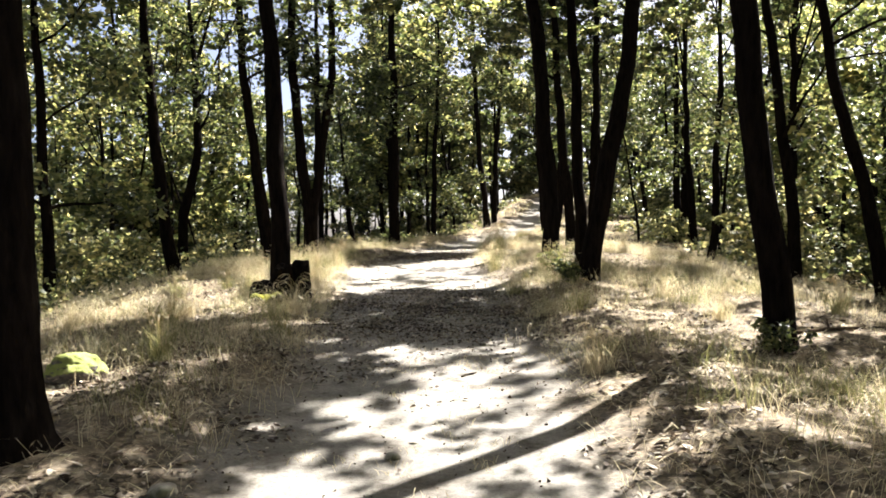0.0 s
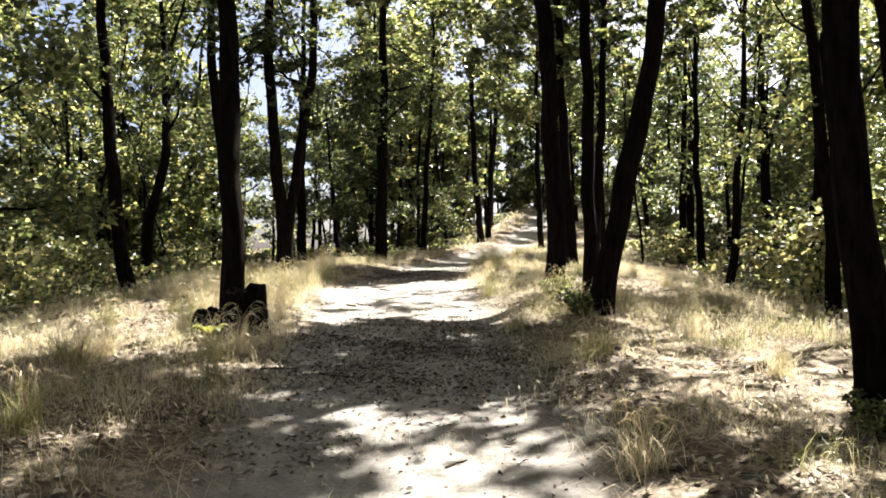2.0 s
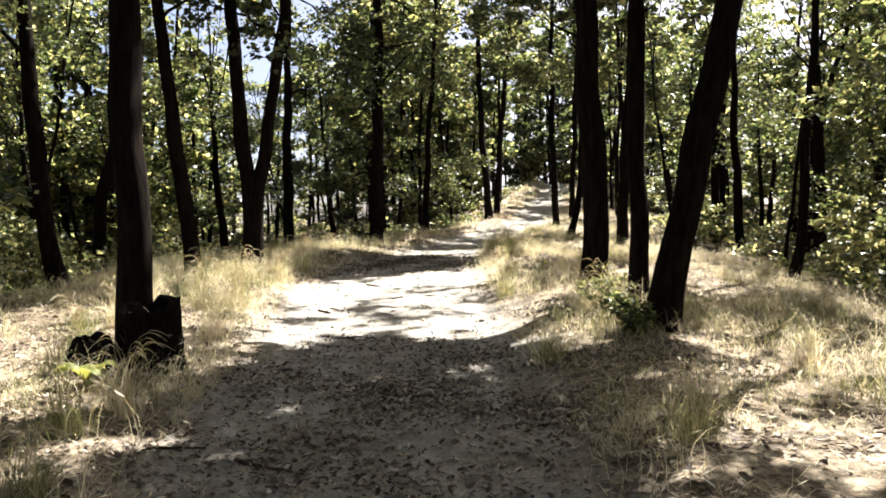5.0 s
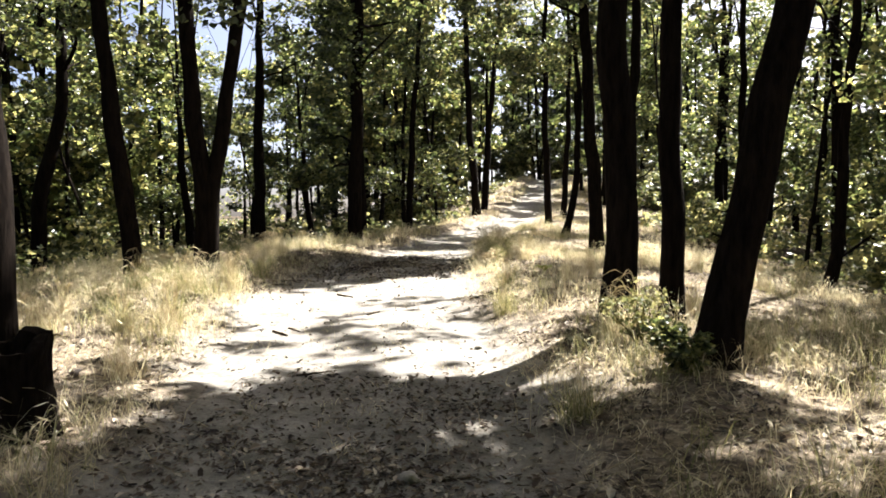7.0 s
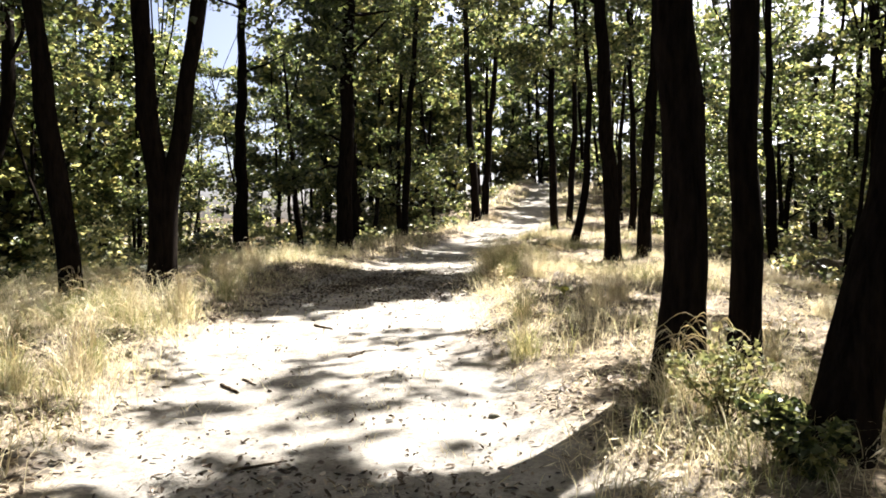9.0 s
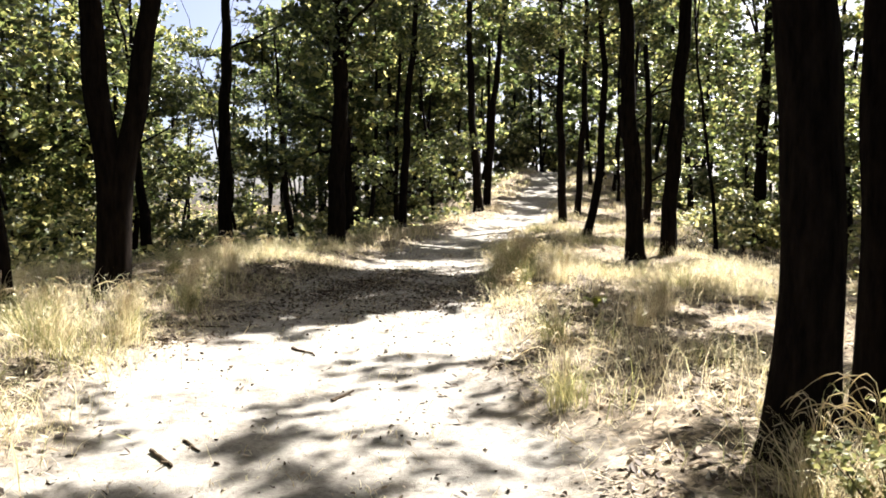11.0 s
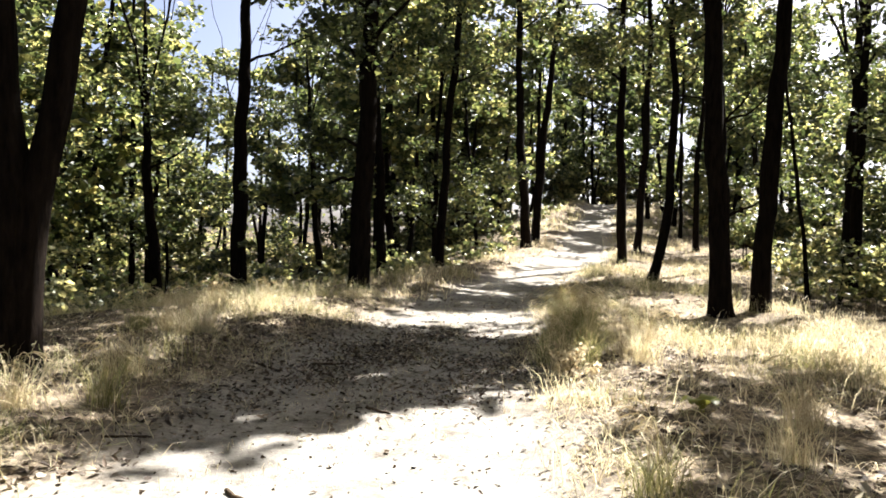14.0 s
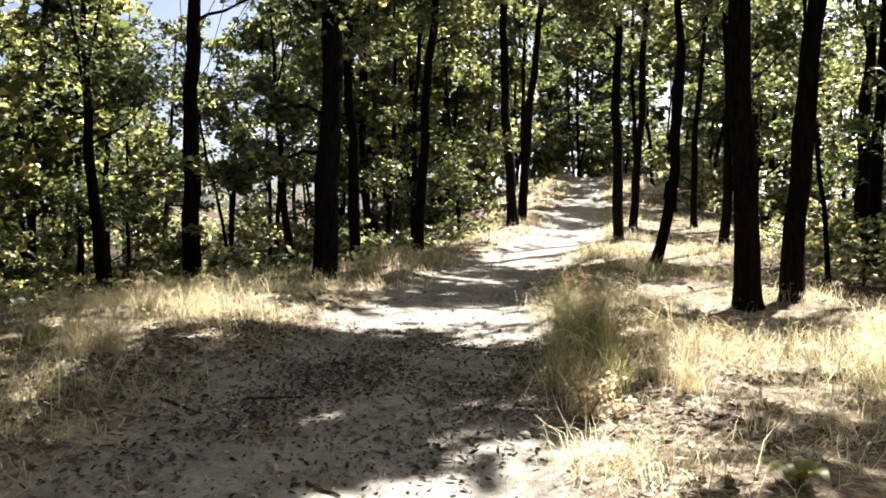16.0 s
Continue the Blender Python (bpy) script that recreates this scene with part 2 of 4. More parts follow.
def part_mesh(name, me, parent, label=""):
    ob = new(name, me)
    ob.parent = parent
    return tagged(ob, label)


def tube_arrays(points, radii, sides=12, rough=0.0, flare=0.0, seed=0, start=0):
    """A tapering, uneven tube along points; flare: root spread at its foot."""
    pts, r = np.asarray(points, float), np.asarray(radii, float)
    n = len(pts)
    tang = np.gradient(pts, axis=0)
    tang /= np.linalg.norm(tang, axis=1)[:, None] + 1e-9
    ref = np.where(np.abs(tang[:, 2:3]) > 0.8, np.array([[1.0, 0, 0]]), np.array([[0, 0, 1.0]]))
    u = np.cross(ref, tang)
    u /= np.linalg.norm(u, axis=1)[:, None] + 1e-9
    w = np.cross(tang, u)
    a = np.arange(sides) * 2 * np.pi / sides
    ph = np.random.default_rng(seed).uniform(0, 6.28, 6)
    length = np.concatenate([[0], np.cumsum(np.linalg.norm(np.diff(pts, axis=0), axis=1))])
    L, A = length[:, None], a[None, :]
    rr = r[:, None] * (1 + rough * (np.sin(3 * A + ph[0] + 0.8 * L) * 0.5 + np.sin(5 * A + ph[1] - 1.3 * L) * 0.4
                                     + np.sin(2 * A + ph[2] + 2.7 * L) * 0.5 + 0.6 * np.sin(7 * A + 5.1 * L + ph[5])))
    if flare:
        rr = rr + flare * np.exp(-L / 0.2) * (0.6 + 0.5 * np.sin(4 * A + ph[3]) + 0.3 * np.sin(3 * A + ph[4]))
    v = pts[:, None, :] + rr[:, :, None] * (np.cos(A)[:, :, None] * u[:, None, :] + np.sin(A)[:, :, None] * w[:, None, :])
    i = np.arange(n - 1)[:, None] * sides
    j = np.arange(sides)[None, :]
    k = (j + 1) % sides
    f = np.stack([i + j, i + k, i + sides + k, i + sides + j], -1).reshape(-1, 4)
    return v.reshape(-1, 3), f + start


def leaf_quads(centres, size, gen, flat=0.45, fold=0.25):
    """One creased, pointed leaf of two quads at each centre."""
    n = len(centres)
    d = gen.normal(size=(n, 3))
    d[:, 2] *= 0.6
    d /= np.linalg.norm(d, axis=1)[:, None]
    up = gen.normal(size=(n, 3)) * (1 - flat)
    up[:, 2] += flat * 2
    s = np.cross(d, up)
    s /= np.linalg.norm(s, axis=1)[:, None] + 1e-9
    nrm = np.cross(s, d)
    L = np.asarray(size) * gen.uniform(0.6, 1.3, n)[:, None]
    W = L * gen.uniform(0.34, 0.48, n)[:, None]
    base, tip = centres - d * L * 0.5, centres + d * L * 0.5
    mid = centres + d * L * 0.1
    v = np.stack([base, mid + s * W + nrm * W * fold, tip, mid - s * W + nrm * W * fold], 1).reshape(-1, 3)
    f = np.arange(n * 4).reshape(-1, 4)
    return v, f


def dead_leaf_quads(centres, size, gen):
    """Curled, rounded dead leaves lying on the ground, of two quads folded along the rib."""
    n = len(centres)
    a = gen.uniform(0, 6.28, n)
    tilt = gen.normal(size=n) * 0.35
    d = np.stack([np.cos(a) * np.cos(tilt), np.sin(a) * np.cos(tilt), np.sin(tilt)], -1)
    up = np.stack([gen.normal(size=n) * 0.35, gen.normal(size=n) * 0.35, np.ones(n)], -1)
    s = np.cross(d, up)
    s /= np.linalg.norm(s, axis=1)[:, None]
    nrm = np.cross(s, d)
    L = np.asarray(size) * gen.uniform(0.6, 1.3, n)[:, None]
    W = L * gen.uniform(0.12, 0.3, n)[:, None]
    curl = gen.uniform(-0.2, 0.9, n)[:, None]
    base, tip = centres - d * L * 0.5, centres + d * L * 0.5 + nrm * L * 0.12 * curl
    lo, hi = centres - d * L * 0.18, centres + d * L * 0.24
    lift = nrm * W * curl
    v = np.stack([base, lo + s * W + lift, hi + s * W * 0.85 + lift, tip, hi - s * W * 0.85 + lift, lo - s * W + lift], 1).reshape(-1, 3)
    i = np.arange(n)[:, None] * 6
    return v, np.concatenate([i + np.array([[0, 1, 2, 3]]), i + np.array([[0, 3, 4, 5]])])


def joined(pieces):
    vs, fs, k = [], [], 0
    for v, f in pieces:
        vs.append(v)
        fs.append(f + k)
        k += len(v)
    return np.concatenate(vs), np.concatenate(fs)


def clump_points(centres, radii, per, gen):
    """Places of leaves in loose, flattened clumps."""
    n = len(centres)
    p = gen.normal(size=(n, per, 3))
    p /= np.linalg.norm(p, axis=2)[:, :, None] + 1e-9
    p *= gen.uniform(0.15, 1.0, (n, per, 1)) ** 0.6
    p[:, :, 2] *= 0.55
    return (centres[:, None, :] + p * radii[:, None, None]).reshape(-1, 3)


# ---- ground ----
def axis_steps(lo, hi, fine, far):
    a = list(np.arange(lo, hi + 1e-6, fine))
    step, x = fine, hi
    up = []
    while x < far:
        step *= 1.22
        x += step
        up.append(x)
    step, x = fine, lo
    down = []
    while x > -far:
        step *= 1.22
        x -= step
        down.append(x)
    return np.array(down[::-1] + a + up)


def build_ground():
    xs, ys = axis_steps(-6, 7, 0.15, 900), axis_steps(-1, 42, 0.17, 900)
    X, Y = np.meshgrid(xs, ys)
    Z = ground_z(X, Y)
    v = np.stack([X, Y, Z], -1).reshape(-1, 3)
    w = len(xs)
    i = np.arange(len(ys) - 1)[:, None] * w
    j = np.arange(w - 1)[None, :]
    f = np.stack([i + j, i + j + 1, i + w + j + 1, i + w + j], -1).reshape(-1, 4)
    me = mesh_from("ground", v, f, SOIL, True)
    at = me.attributes.new("trodden", "FLOAT", "POINT")
    at.data.foreach_set("value", path_mask(X, Y).ravel().astype(np.float32))
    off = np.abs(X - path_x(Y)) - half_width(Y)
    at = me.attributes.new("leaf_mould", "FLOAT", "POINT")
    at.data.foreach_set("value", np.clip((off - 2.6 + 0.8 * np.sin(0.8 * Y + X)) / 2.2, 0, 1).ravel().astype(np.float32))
    tagged(new("ground", me), "pale dusty dirt path with brown leaf litter on a wooded ridge", "ground", kind="structure")


build_ground()


# ---- trees ----
TREES = []   # root, top of the trunk, trunk points


def spine(x, y, shape, sink=0.15, steps=0.25, wobble=(0, 0)):
    """Points of a trunk: shape holds (height, offset x, offset y) from its foot."""
    z0 = gz(x, y)
    hs = [s[0] for s in shape]
    h = np.arange(-sink, hs[-1] + 0.01, steps)
    px = np.interp(h, hs, [s[1] for s in shape])
    py = np.interp(h, hs, [s[2] for s in shape])
    k = np.array([0.25, 0.5, 0.25])
    for _ in range(6):
        px[1:-1] = np.convolve(px, k, mode="valid")
        py[1:-1] = np.convolve(py, k, mode="valid")
    sway = 0.022 * np.clip(h / 1.5, 0, 1)
    px = px + sway * np.sin(2.3 * h + wobble[0]) + 0.5 * sway * np.sin(5.1 * h + wobble[1])
    py = py + sway * np.sin(1.9 * h + wobble[1])
    return np.stack([x + px, y + py, z0 + h], -1)


def branch(foot, way, length, r, gen):
    """A crooked limb: its points and radii."""
    n = max(5, int(length / 0.32))
    d = np.asarray(way, float)
    d = d / np.linalg.norm(d)
    pts = [np.asarray(foot, float)]
    for _ in range(n):
        d = d + gen.normal(size=3) * 0.16 + np.array([0, 0, 0.05])
        d /= np.linalg.norm(d)
        pts.append(pts[-1] + d * length / n)
    return np.array(pts), np.linspace(r, r * 0.22, n + 1)


def tree(name, stems, label, gen, sides=14, limbs=6, clumps=26, low=3.0, spread=2.6, leaf=0.13, per=125, group="", rough=0.07, pool=None):
    """stems: lists (x, y, shape, radius at breast height, flare). The crown hangs on limbs of the first to last stem."""
    x0, y0 = stems[0][0], stems[0][1]
    inv = np.zeros(3) if pool else np.array([x0, y0, gz(x0, y0)])
    root = None
    if not pool:
        root = new(name)
        root.location = inv
        tagged(root, label, "tree", group)

    def put(kind, v, f):
        if pool:
            pool[kind].append((v, f))
        else:
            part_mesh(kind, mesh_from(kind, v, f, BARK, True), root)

    tips = []
    for si, (x, y, shape, r, flare) in enumerate(stems):
        pts = spine(x, y, shape, steps=0.25 if sides > 8 else 0.5, wobble=gen.uniform(0, 6.28, 2))
        h = pts[:, 2] - pts[0, 2]
        top = h[-1]
        radii = r * (1.03 - 0.8 * (h / top) ** 1.1)
        put("trunk", *tube_arrays(pts - inv, np.maximum(radii, 0.012), sides, rough, flare, gen.integers(1 << 30)))
        for li in range(limbs):
            frac = gen.uniform(min(0.9, low / top), 0.97)
            k = int(frac * (len(pts) - 1))
            a = gen.uniform(0, 6.28)
            length = gen.uniform(0.5, 1.0) * spread * (1.15 - 0.5 * frac)
            bp, br = branch(pts[k], (math.cos(a), math.sin(a), gen.uniform(0.1, 0.8)), length, max(0.012, radii[k] * gen.uniform(0.25, 0.45)), gen)
            put("branch", *tube_arrays(bp - inv, br, 6 if sides > 8 else 5, 0.05, 0, gen.integers(1 << 30)))
            tips += [bp[-1], bp[len(bp) // 2], bp[int(len(bp) * 0.75)]]
        tips.append(pts[-1])
    if not pool:
        TREES.append((root, pts, radii))
    tips = np.array(tips)
    c = tips[gen.integers(0, len(tips), clumps)] + gen.normal(size=(clumps, 3)) * np.array([0.55, 0.55, 0.4])
    c = c[~blocks_lit_ground(c)]
    if len(c):
        pts = clump_points(c, gen.uniform(0.4, 0.85, len(c)), per, gen)
        pts = pts[pts[:, 2] > ground_z(pts[:, 0], pts[:, 1]) + 0.3]
        v, f = leaf_quads(pts - inv, leaf, gen)
        if pool:
            pool["crown"].append((v, f))
        else:
            part_mesh("crown", mesh_from("crown", v, f, LEAF), root, "green oak leaves, some lit yellow by the sun")
    return root


def pooled_wood(name, pool, label):
    """One mesh for a stand of far trees that nobody could count."""
    wood_v, wood_f = joined(pool["trunk"] + pool["branch"])
    leaf_v, leaf_f = joined(pool["crown"])
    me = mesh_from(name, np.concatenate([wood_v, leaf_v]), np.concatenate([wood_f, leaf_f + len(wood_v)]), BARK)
    me.materials.append(LEAF)
    me.polygons.foreach_set("material_index", np.concatenate([np.zeros(len(wood_f), np.int32), np.ones(len(leaf_f), np.int32)]))
    tagged(new(name, me), label, "wood", kind="stuff")


def main_trees():
    g = np.random.default_rng(21)
    T = lambda *a, **k: tree(*a, g, **k)
    dark = "dark-barked oak trunk "
    # x, y, shape, radius, flare
    T("oak_tree", [(-2.64, 4.75, [(0, 0.06, 0), (0.5, 0.02, 0), (1.2, 0.01, 0), (3, 0.06, 0), (6, 0.02, 0), (11, 0, 0.4)], 0.18, 0.16)], dark + "with flared roots beside the path", clumps=14, low=6)
    T("oak_tree", [(-2.46, 12.05, [(0, 0, 0), (1.5, 0.02, 0), (3, -0.05, 0), (6, -0.15, 0.1), (12, -0.3, 0)], 0.145, 0.05)], dark + "rising straight beside an old burnt stump", clumps=18, low=5.5)
    T("oak_tree", [(2.01, 14.87, [(0, -0.02, 0), (1.2, 0.0, 0), (3, -0.1, 0), (7, -0.35, 0.2), (13, -0.3, 0)], 0.16, 0.2)], dark + "in a close group of three by the path", clumps=22, low=6, group="three oaks standing close together")
    T("oak_tree", [(2.64, 15.33, [(0, 0, 0), (3, -0.04, 0), (7, -0.1, 0.2), (12, 0, 0)], 0.118, 0.06)], dark + "in a close group of three by the path", clumps=22, low=6, group="three oaks standing close together")
    T("oak_tree", [(2.42, 13.5, [(0, -0.02, 0), (0.5, 0.08, 0), (1.4, 0.28, 0), (2.9, 0.62, 0), (5, 0.95, 0.1), (12, 1.9, 0.3)], 0.165, 0.12)], "leaning dark-barked oak trunk in a close group of three", clumps=22, low=6, group="three oaks standing close together")
    T("oak_tree", [(3.3, 7.9, [(0, 0.02, 0), (0.4, -0.02, 0), (1.5, -0.12, 0), (3.1, -0.3, 0), (6, -0.5, 0.1), (12, -0.7, 0)], 0.145, 0.09)], "slightly leaning dark-barked oak in dry grass", clumps=20, low=6)
    # forked tree
    T("oak_tree", [(-3.3, 19.75, [(0, 0, 0), (1.5, 0.0, 0), (2.6, -0.13, 0), (4, -0.28, 0), (8, -0.3, 0), (12, -0.2, 0)], 0.145, 0.15),
                   (-3.2, 19.75, [(0, 0, 0), (1.4, 0.04, 0), (2.4, 0.22, 0), (4, 0.5, 0.1), (8, 0.7, 0), (12, 0.9, 0)], 0.125, 0.05)], "forked dark oak with two stems from one base", clumps=34, low=5)
    T("oak_tree", [(-6.5, 18.6, [(0, 0.3, 0), (1, 0.06, 0), (3, -0.1, 0), (6, -0.3, 0), (11, -0.2, 0)], 0.15, 0.1)], dark + "on the falling slope beside the path", clumps=26, low=3.5)
    T("oak_tree", [(-7.6, 23.6, [(0, -0.1, 0), (1.6, -0.05, 0), (3, 0.35, 0), (4, 0.5, 0), (9, 0.3, 0)], 0.16, 0.06)], "crooked dark oak trunk on the slope", clumps=26, low=3)
    T("oak_tree", [(-4.2, 19.0, [(0, 0.1, 0), (1.3, -0.03, 0), (3, -0.28, 0), (5, -0.45, 0), (10, -0.6, 0)], 0.14, 0.06)], "leaning dark oak trunk at the grassy edge", clumps=26, low=3.5)
    T("oak_tree", [(-1.72, 28.3, [(0, 0, 0), (1.2, 0.02, 0), (4, 0.08, 0), (6, 0.1, 0), (13, 0.0, 0)], 0.19, 0.08)], "thick straight dark oak at the path's edge", clumps=34, low=3)
    T("oak_tree", [(2.14, 40.0, [(0, 0.1, 0), (4, -0.25, 0), (8, -0.4, 0), (13, -0.4, 0)], 0.16, 0.08)], "slender dark oak, one of a close pair", clumps=30, low=5, group="pair of oaks at the bend")
    T("oak_tree", [(2.7, 42.2, [(0, 0, 0), (4, 0.2, 0), (8, 0.6, 0), (13, 0.7, 0)], 0.15, 0.06)], "slender dark oak, one of a close pair", clumps=30, low=5, group="pair of oaks at the bend")
    T("oak_tree", [(9.46, 21.8, [(0, 0, 0), (4, 0.1, 0), (9, 0.3, 0)], 0.15, 0.06)], dark + "on the falling slope", clumps=22, low=3)
    T("oak_tree", [(10.6, 27.3, [(0, 0, 0), (4, -0.1, 0), (6, -0.2, 0), (11, -0.4, 0)], 0.18, 0.06), (10.62, 27.3, [(0, 0, 0), (4.4, -0.1, 0), (6.2, 0.55, 0), (9, 1.0, 0)], 0.12, 0.0)], dark + "with a side limb on the slope", clumps=26, low=4)
    T("oak_tree", [(6.7, 20.05, [(0, -0.1, 0), (0.6, 0.15, 0), (1.6, 0.12, 0), (3, 0.2, 0), (5, 0.35, 0), (9, 0.3, 0)], 0.10, 0.05)], "thin crooked dark oak in the dry grass", clumps=20, low=4)
    T("oak_tree", [(7.4, 13.6, [(0, 0.1, 0), (1.4, -0.1, 0), (2.6, -0.4, 0), (3.8, -0.75, 0), (9, -1.4, 0)], 0.13, 0.06)], "leaning dark oak in the dry grass", clumps=20, low=4)
    T("oak_tree", [(4.12, 26.0, [(0, 0.05, 0), (2, -0.08, 0), (4, -0.22, 0), (8, -0.4, 0), (13, -0.3, 0)], 0.165, 0.09)], "dark oak, one of two by the path", clumps=26, low=5.5, group="two oaks by the upper path")
    T("oak_tree", [(4.94, 26.5, [(0, 0, 0), (2, 0.05, 0), (4, 0.2, 0), (8, 0.3, 0), (13, 0.3, 0)], 0.15, 0.07)], "dark oak, one of two by the path", clumps=26, low=5.5, group="two oaks by the upper path")
    T("oak_tree", [(4.43, 35.4, [(0, 0.05, 0), (3, -0.1, 0), (7, -0.15, 0), (12, 0, 0)], 0.13, 0.07)], "slender oak at the edge of the climbing path", clumps=22, low=4)
    T("oak_tree", [(5.5, 38.4, [(0, 0, 0), (3, 0.15, 0), (7, 0.2, 0), (12, 0, 0)], 0.12, 0.06)], "slender oak at the edge of the climbing path", clumps=22, low=4)
    T("oak_tree", [(4.44, 31.6, [(0, -0.05, 0), (0.6, 0.15, 0), (1.8, 0.3, 0), (4, 0.35, 0), (6, 0.2, 0), (10, 0.1, 0)], 0.11, 0.1)], "slender curved oak with a swept root", clumps=20, low=4)
    T("oak_tree", [(-4.76, 31.2, [(0, 0, 0), (3, -0.05, 0), (6, 0.0, 0), (12, 0.1, 0)], 0.18, 0.06)], "straight dark oak above the grass", clumps=30, low=4)
    T("oak_tree", [(-7.3, 33.1, [(0, 0.15, 0), (2, -0.15, 0), (4, -0.35, 0), (8, -0.5, 0)], 0.165, 0.05)], dark + "on the falling slope", clumps=28, low=4)
    T("oak_tree", [(-4.3, 38.5, [(0, 0.1, 0), (4, -0.3, 0), (8, -0.6, 0)], 0.13, 0.05)], "thin dark oak among undergrowth", clumps=24, low=3)
    T("oak_tree", [(-0.39, 32.6, [(0, 0, 0), (3, 0.1, 0), (7, 0.4, 0), (11, 0.4, 0)], 0.11, 0.05)], "thin dark oak at the path's edge", clumps=24, low=3)
    T("oak_tree", [(-2.0, 35.0, [(0, 0, 0), (3, -0.1, 0), (7, -0.4, 0), (11, -0.4, 0)], 0.14, 0.05)], "dark oak among undergrowth", clumps=26, low=3)
    T("oak_tree", [(11.1, 36.6, [(0, 0, 0), (4, -0.05, 0), (10, 0.2, 0)], 0.2, 0.06)], dark + "on the falling slope", clumps=26, low=3)
    T("oak_tree", [(9.6, 30.5, [(0, 0, 0), (4, -0.25, 0), (10, -0.3, 0)], 0.15, 0.06)], dark + "on the falling slope", clumps=26, low=3)
    T("oak_tree", [(9.8, 33.7, [(0, 0, 0), (4, 0.1, 0), (10, 0.2, 0)], 0.16, 0.06)], dark + "on the falling slope", clumps=26, low=3)
    # thin stems that lean among the others
    for x, y, lean, r in ((-9.5, 19.5, -1.1, 0.06), (-11.5, 38.0, -1.6, 0.08), (-8.6, 29.0, -1.2, 0.05), (-10.0, 25.0, 0.7, 0.06), (8.4, 24.5, 0.5, 0.05), (-6.2, 40.0, -0.9, 0.06), (7.6, 31.0, -0.5, 0.05)):
        T("oak_tree", [(x, y, [(0, 0, 0), (1.5, lean * 0.3, 0), (4, lean, 0.1), (8.5, lean * 2.0, 0)], r, 0.03)], "thin leaning dark stem among the taller oaks", clumps=16, low=3.5, sides=9, group="leaning thin oaks")


def bough(x, y, height, end, r, leaves, gen):
    """A single low limb on the tree that stands at x, y; end: where its tip lies from its foot."""
    root, pts, radii = min(TREES, key=lambda t: (t[0].location.x - x) ** 2 + (t[0].location.y - y) ** 2)
    inv = np.array(root.location)
    k = int(np.argmin(np.abs(pts[:, 2] - pts[0, 2] - height)))
    t = np.linspace(0, 1, 10)[:, None]
    line = pts[k] + np.array(end) * t + np.sin(t * 3.1) * np.array([0, 0, 0.12]) + gen.normal(size=(10, 3)) * 0.03
    v, f = tube_arrays(line - inv, np.linspace(r, r * 0.3, 10), 7, 0.06)
    part_mesh("branch", mesh_from("branch", v, f, BARK, True), root)
    if leaves:
        c = line[gen.integers(3, 10, leaves)] + gen.normal(size=(leaves, 3)) * 0.18
        v, f = leaf_quads(clump_points(c, gen.uniform(0.15, 0.4, leaves), 40, gen) - inv, 0.14, gen)
        part_mesh("crown", mesh_from("crown", v, f, LEAF), root)


main_trees()
g_bough = np.random.default_rng(23)
bough(-1.72, 28.3, 2.3, (-1.9, -0.2, -0.75), 0.04, 16, g_bough)
bough(-1.72, 28.3, 2.8, (-1.2, 0.4, 0.2), 0.035, 12, g_bough)
bough(6.7, 20.05, 0.45, (1.45, 0.0, 1.0), 0.03, 0, g_bough)
bough(-3.3, 19.75, 4.2, (-1.3, -0.4, 0.5), 0.035, 10, g_bough)


def forest():
    """The wood on either side and behind, thinner stems with leaves from low down."""
    g = np.random.default_rng(5)
    placed = [(r.location.x, r.location.y) for r, _, _ in TREES]
    pool = {"trunk": [], "branch": [], "crown": []}
    made = 0
    for _ in range(9000):
        if made >= 180:
            break
        y = g.uniform(-12, 82)
        reach = 8 + 0.46 * max(y, 4)
        x = float(path_x(y)) * 0.6 + g.uniform(-reach, reach)
        d = abs(x - float(path_x(y)))
        if (y < 30 and d < 6.5) or (y < 62 and d < 3.4) or (y < 14 and d < 8):
            continue
        if y < 12 and d > 18:
            continue
        if min((x - a) ** 2 + (y - b) ** 2 for a, b in placed) < (5.0 if y < 45 else 3.5):
            continue
        placed.append((x, y))
        made += 1
        lean = g.normal(size=4) * 0.35
        top = g.uniform(6.5, 10.5) if d > 9 and x > 0 else g.uniform(8, 12)
        shape = [(0, 0, 0), (2, lean[0] * 0.5, lean[1] * 0.5), (5, lean[0] + lean[2] * 0.5, lean[1]), (top, lean[0] + lean[2], lean[1] + lean[3])]
        far = y > 42 or d > 16
        aside = abs(x) > 0.6 * y + 3
        tree("oak_tree", [(x, y, shape, g.uniform(0.05, 0.14), 0.04)], "slender dark oak in the dense green wood", g, sides=8,
             limbs=5 if far else 7, clumps=36 if far else 34, low=1.5 if far else 1.4, spread=2.7, leaf=0.38 if aside else 0.24 if far else 0.15, per=18 if aside else 50 if far else 100, group="oaks of the wood",
             pool=pool if far or y < 4 else None)
    pooled_wood("distant_wood", pool, "dense green oak wood with slender dark trunks")


forest()


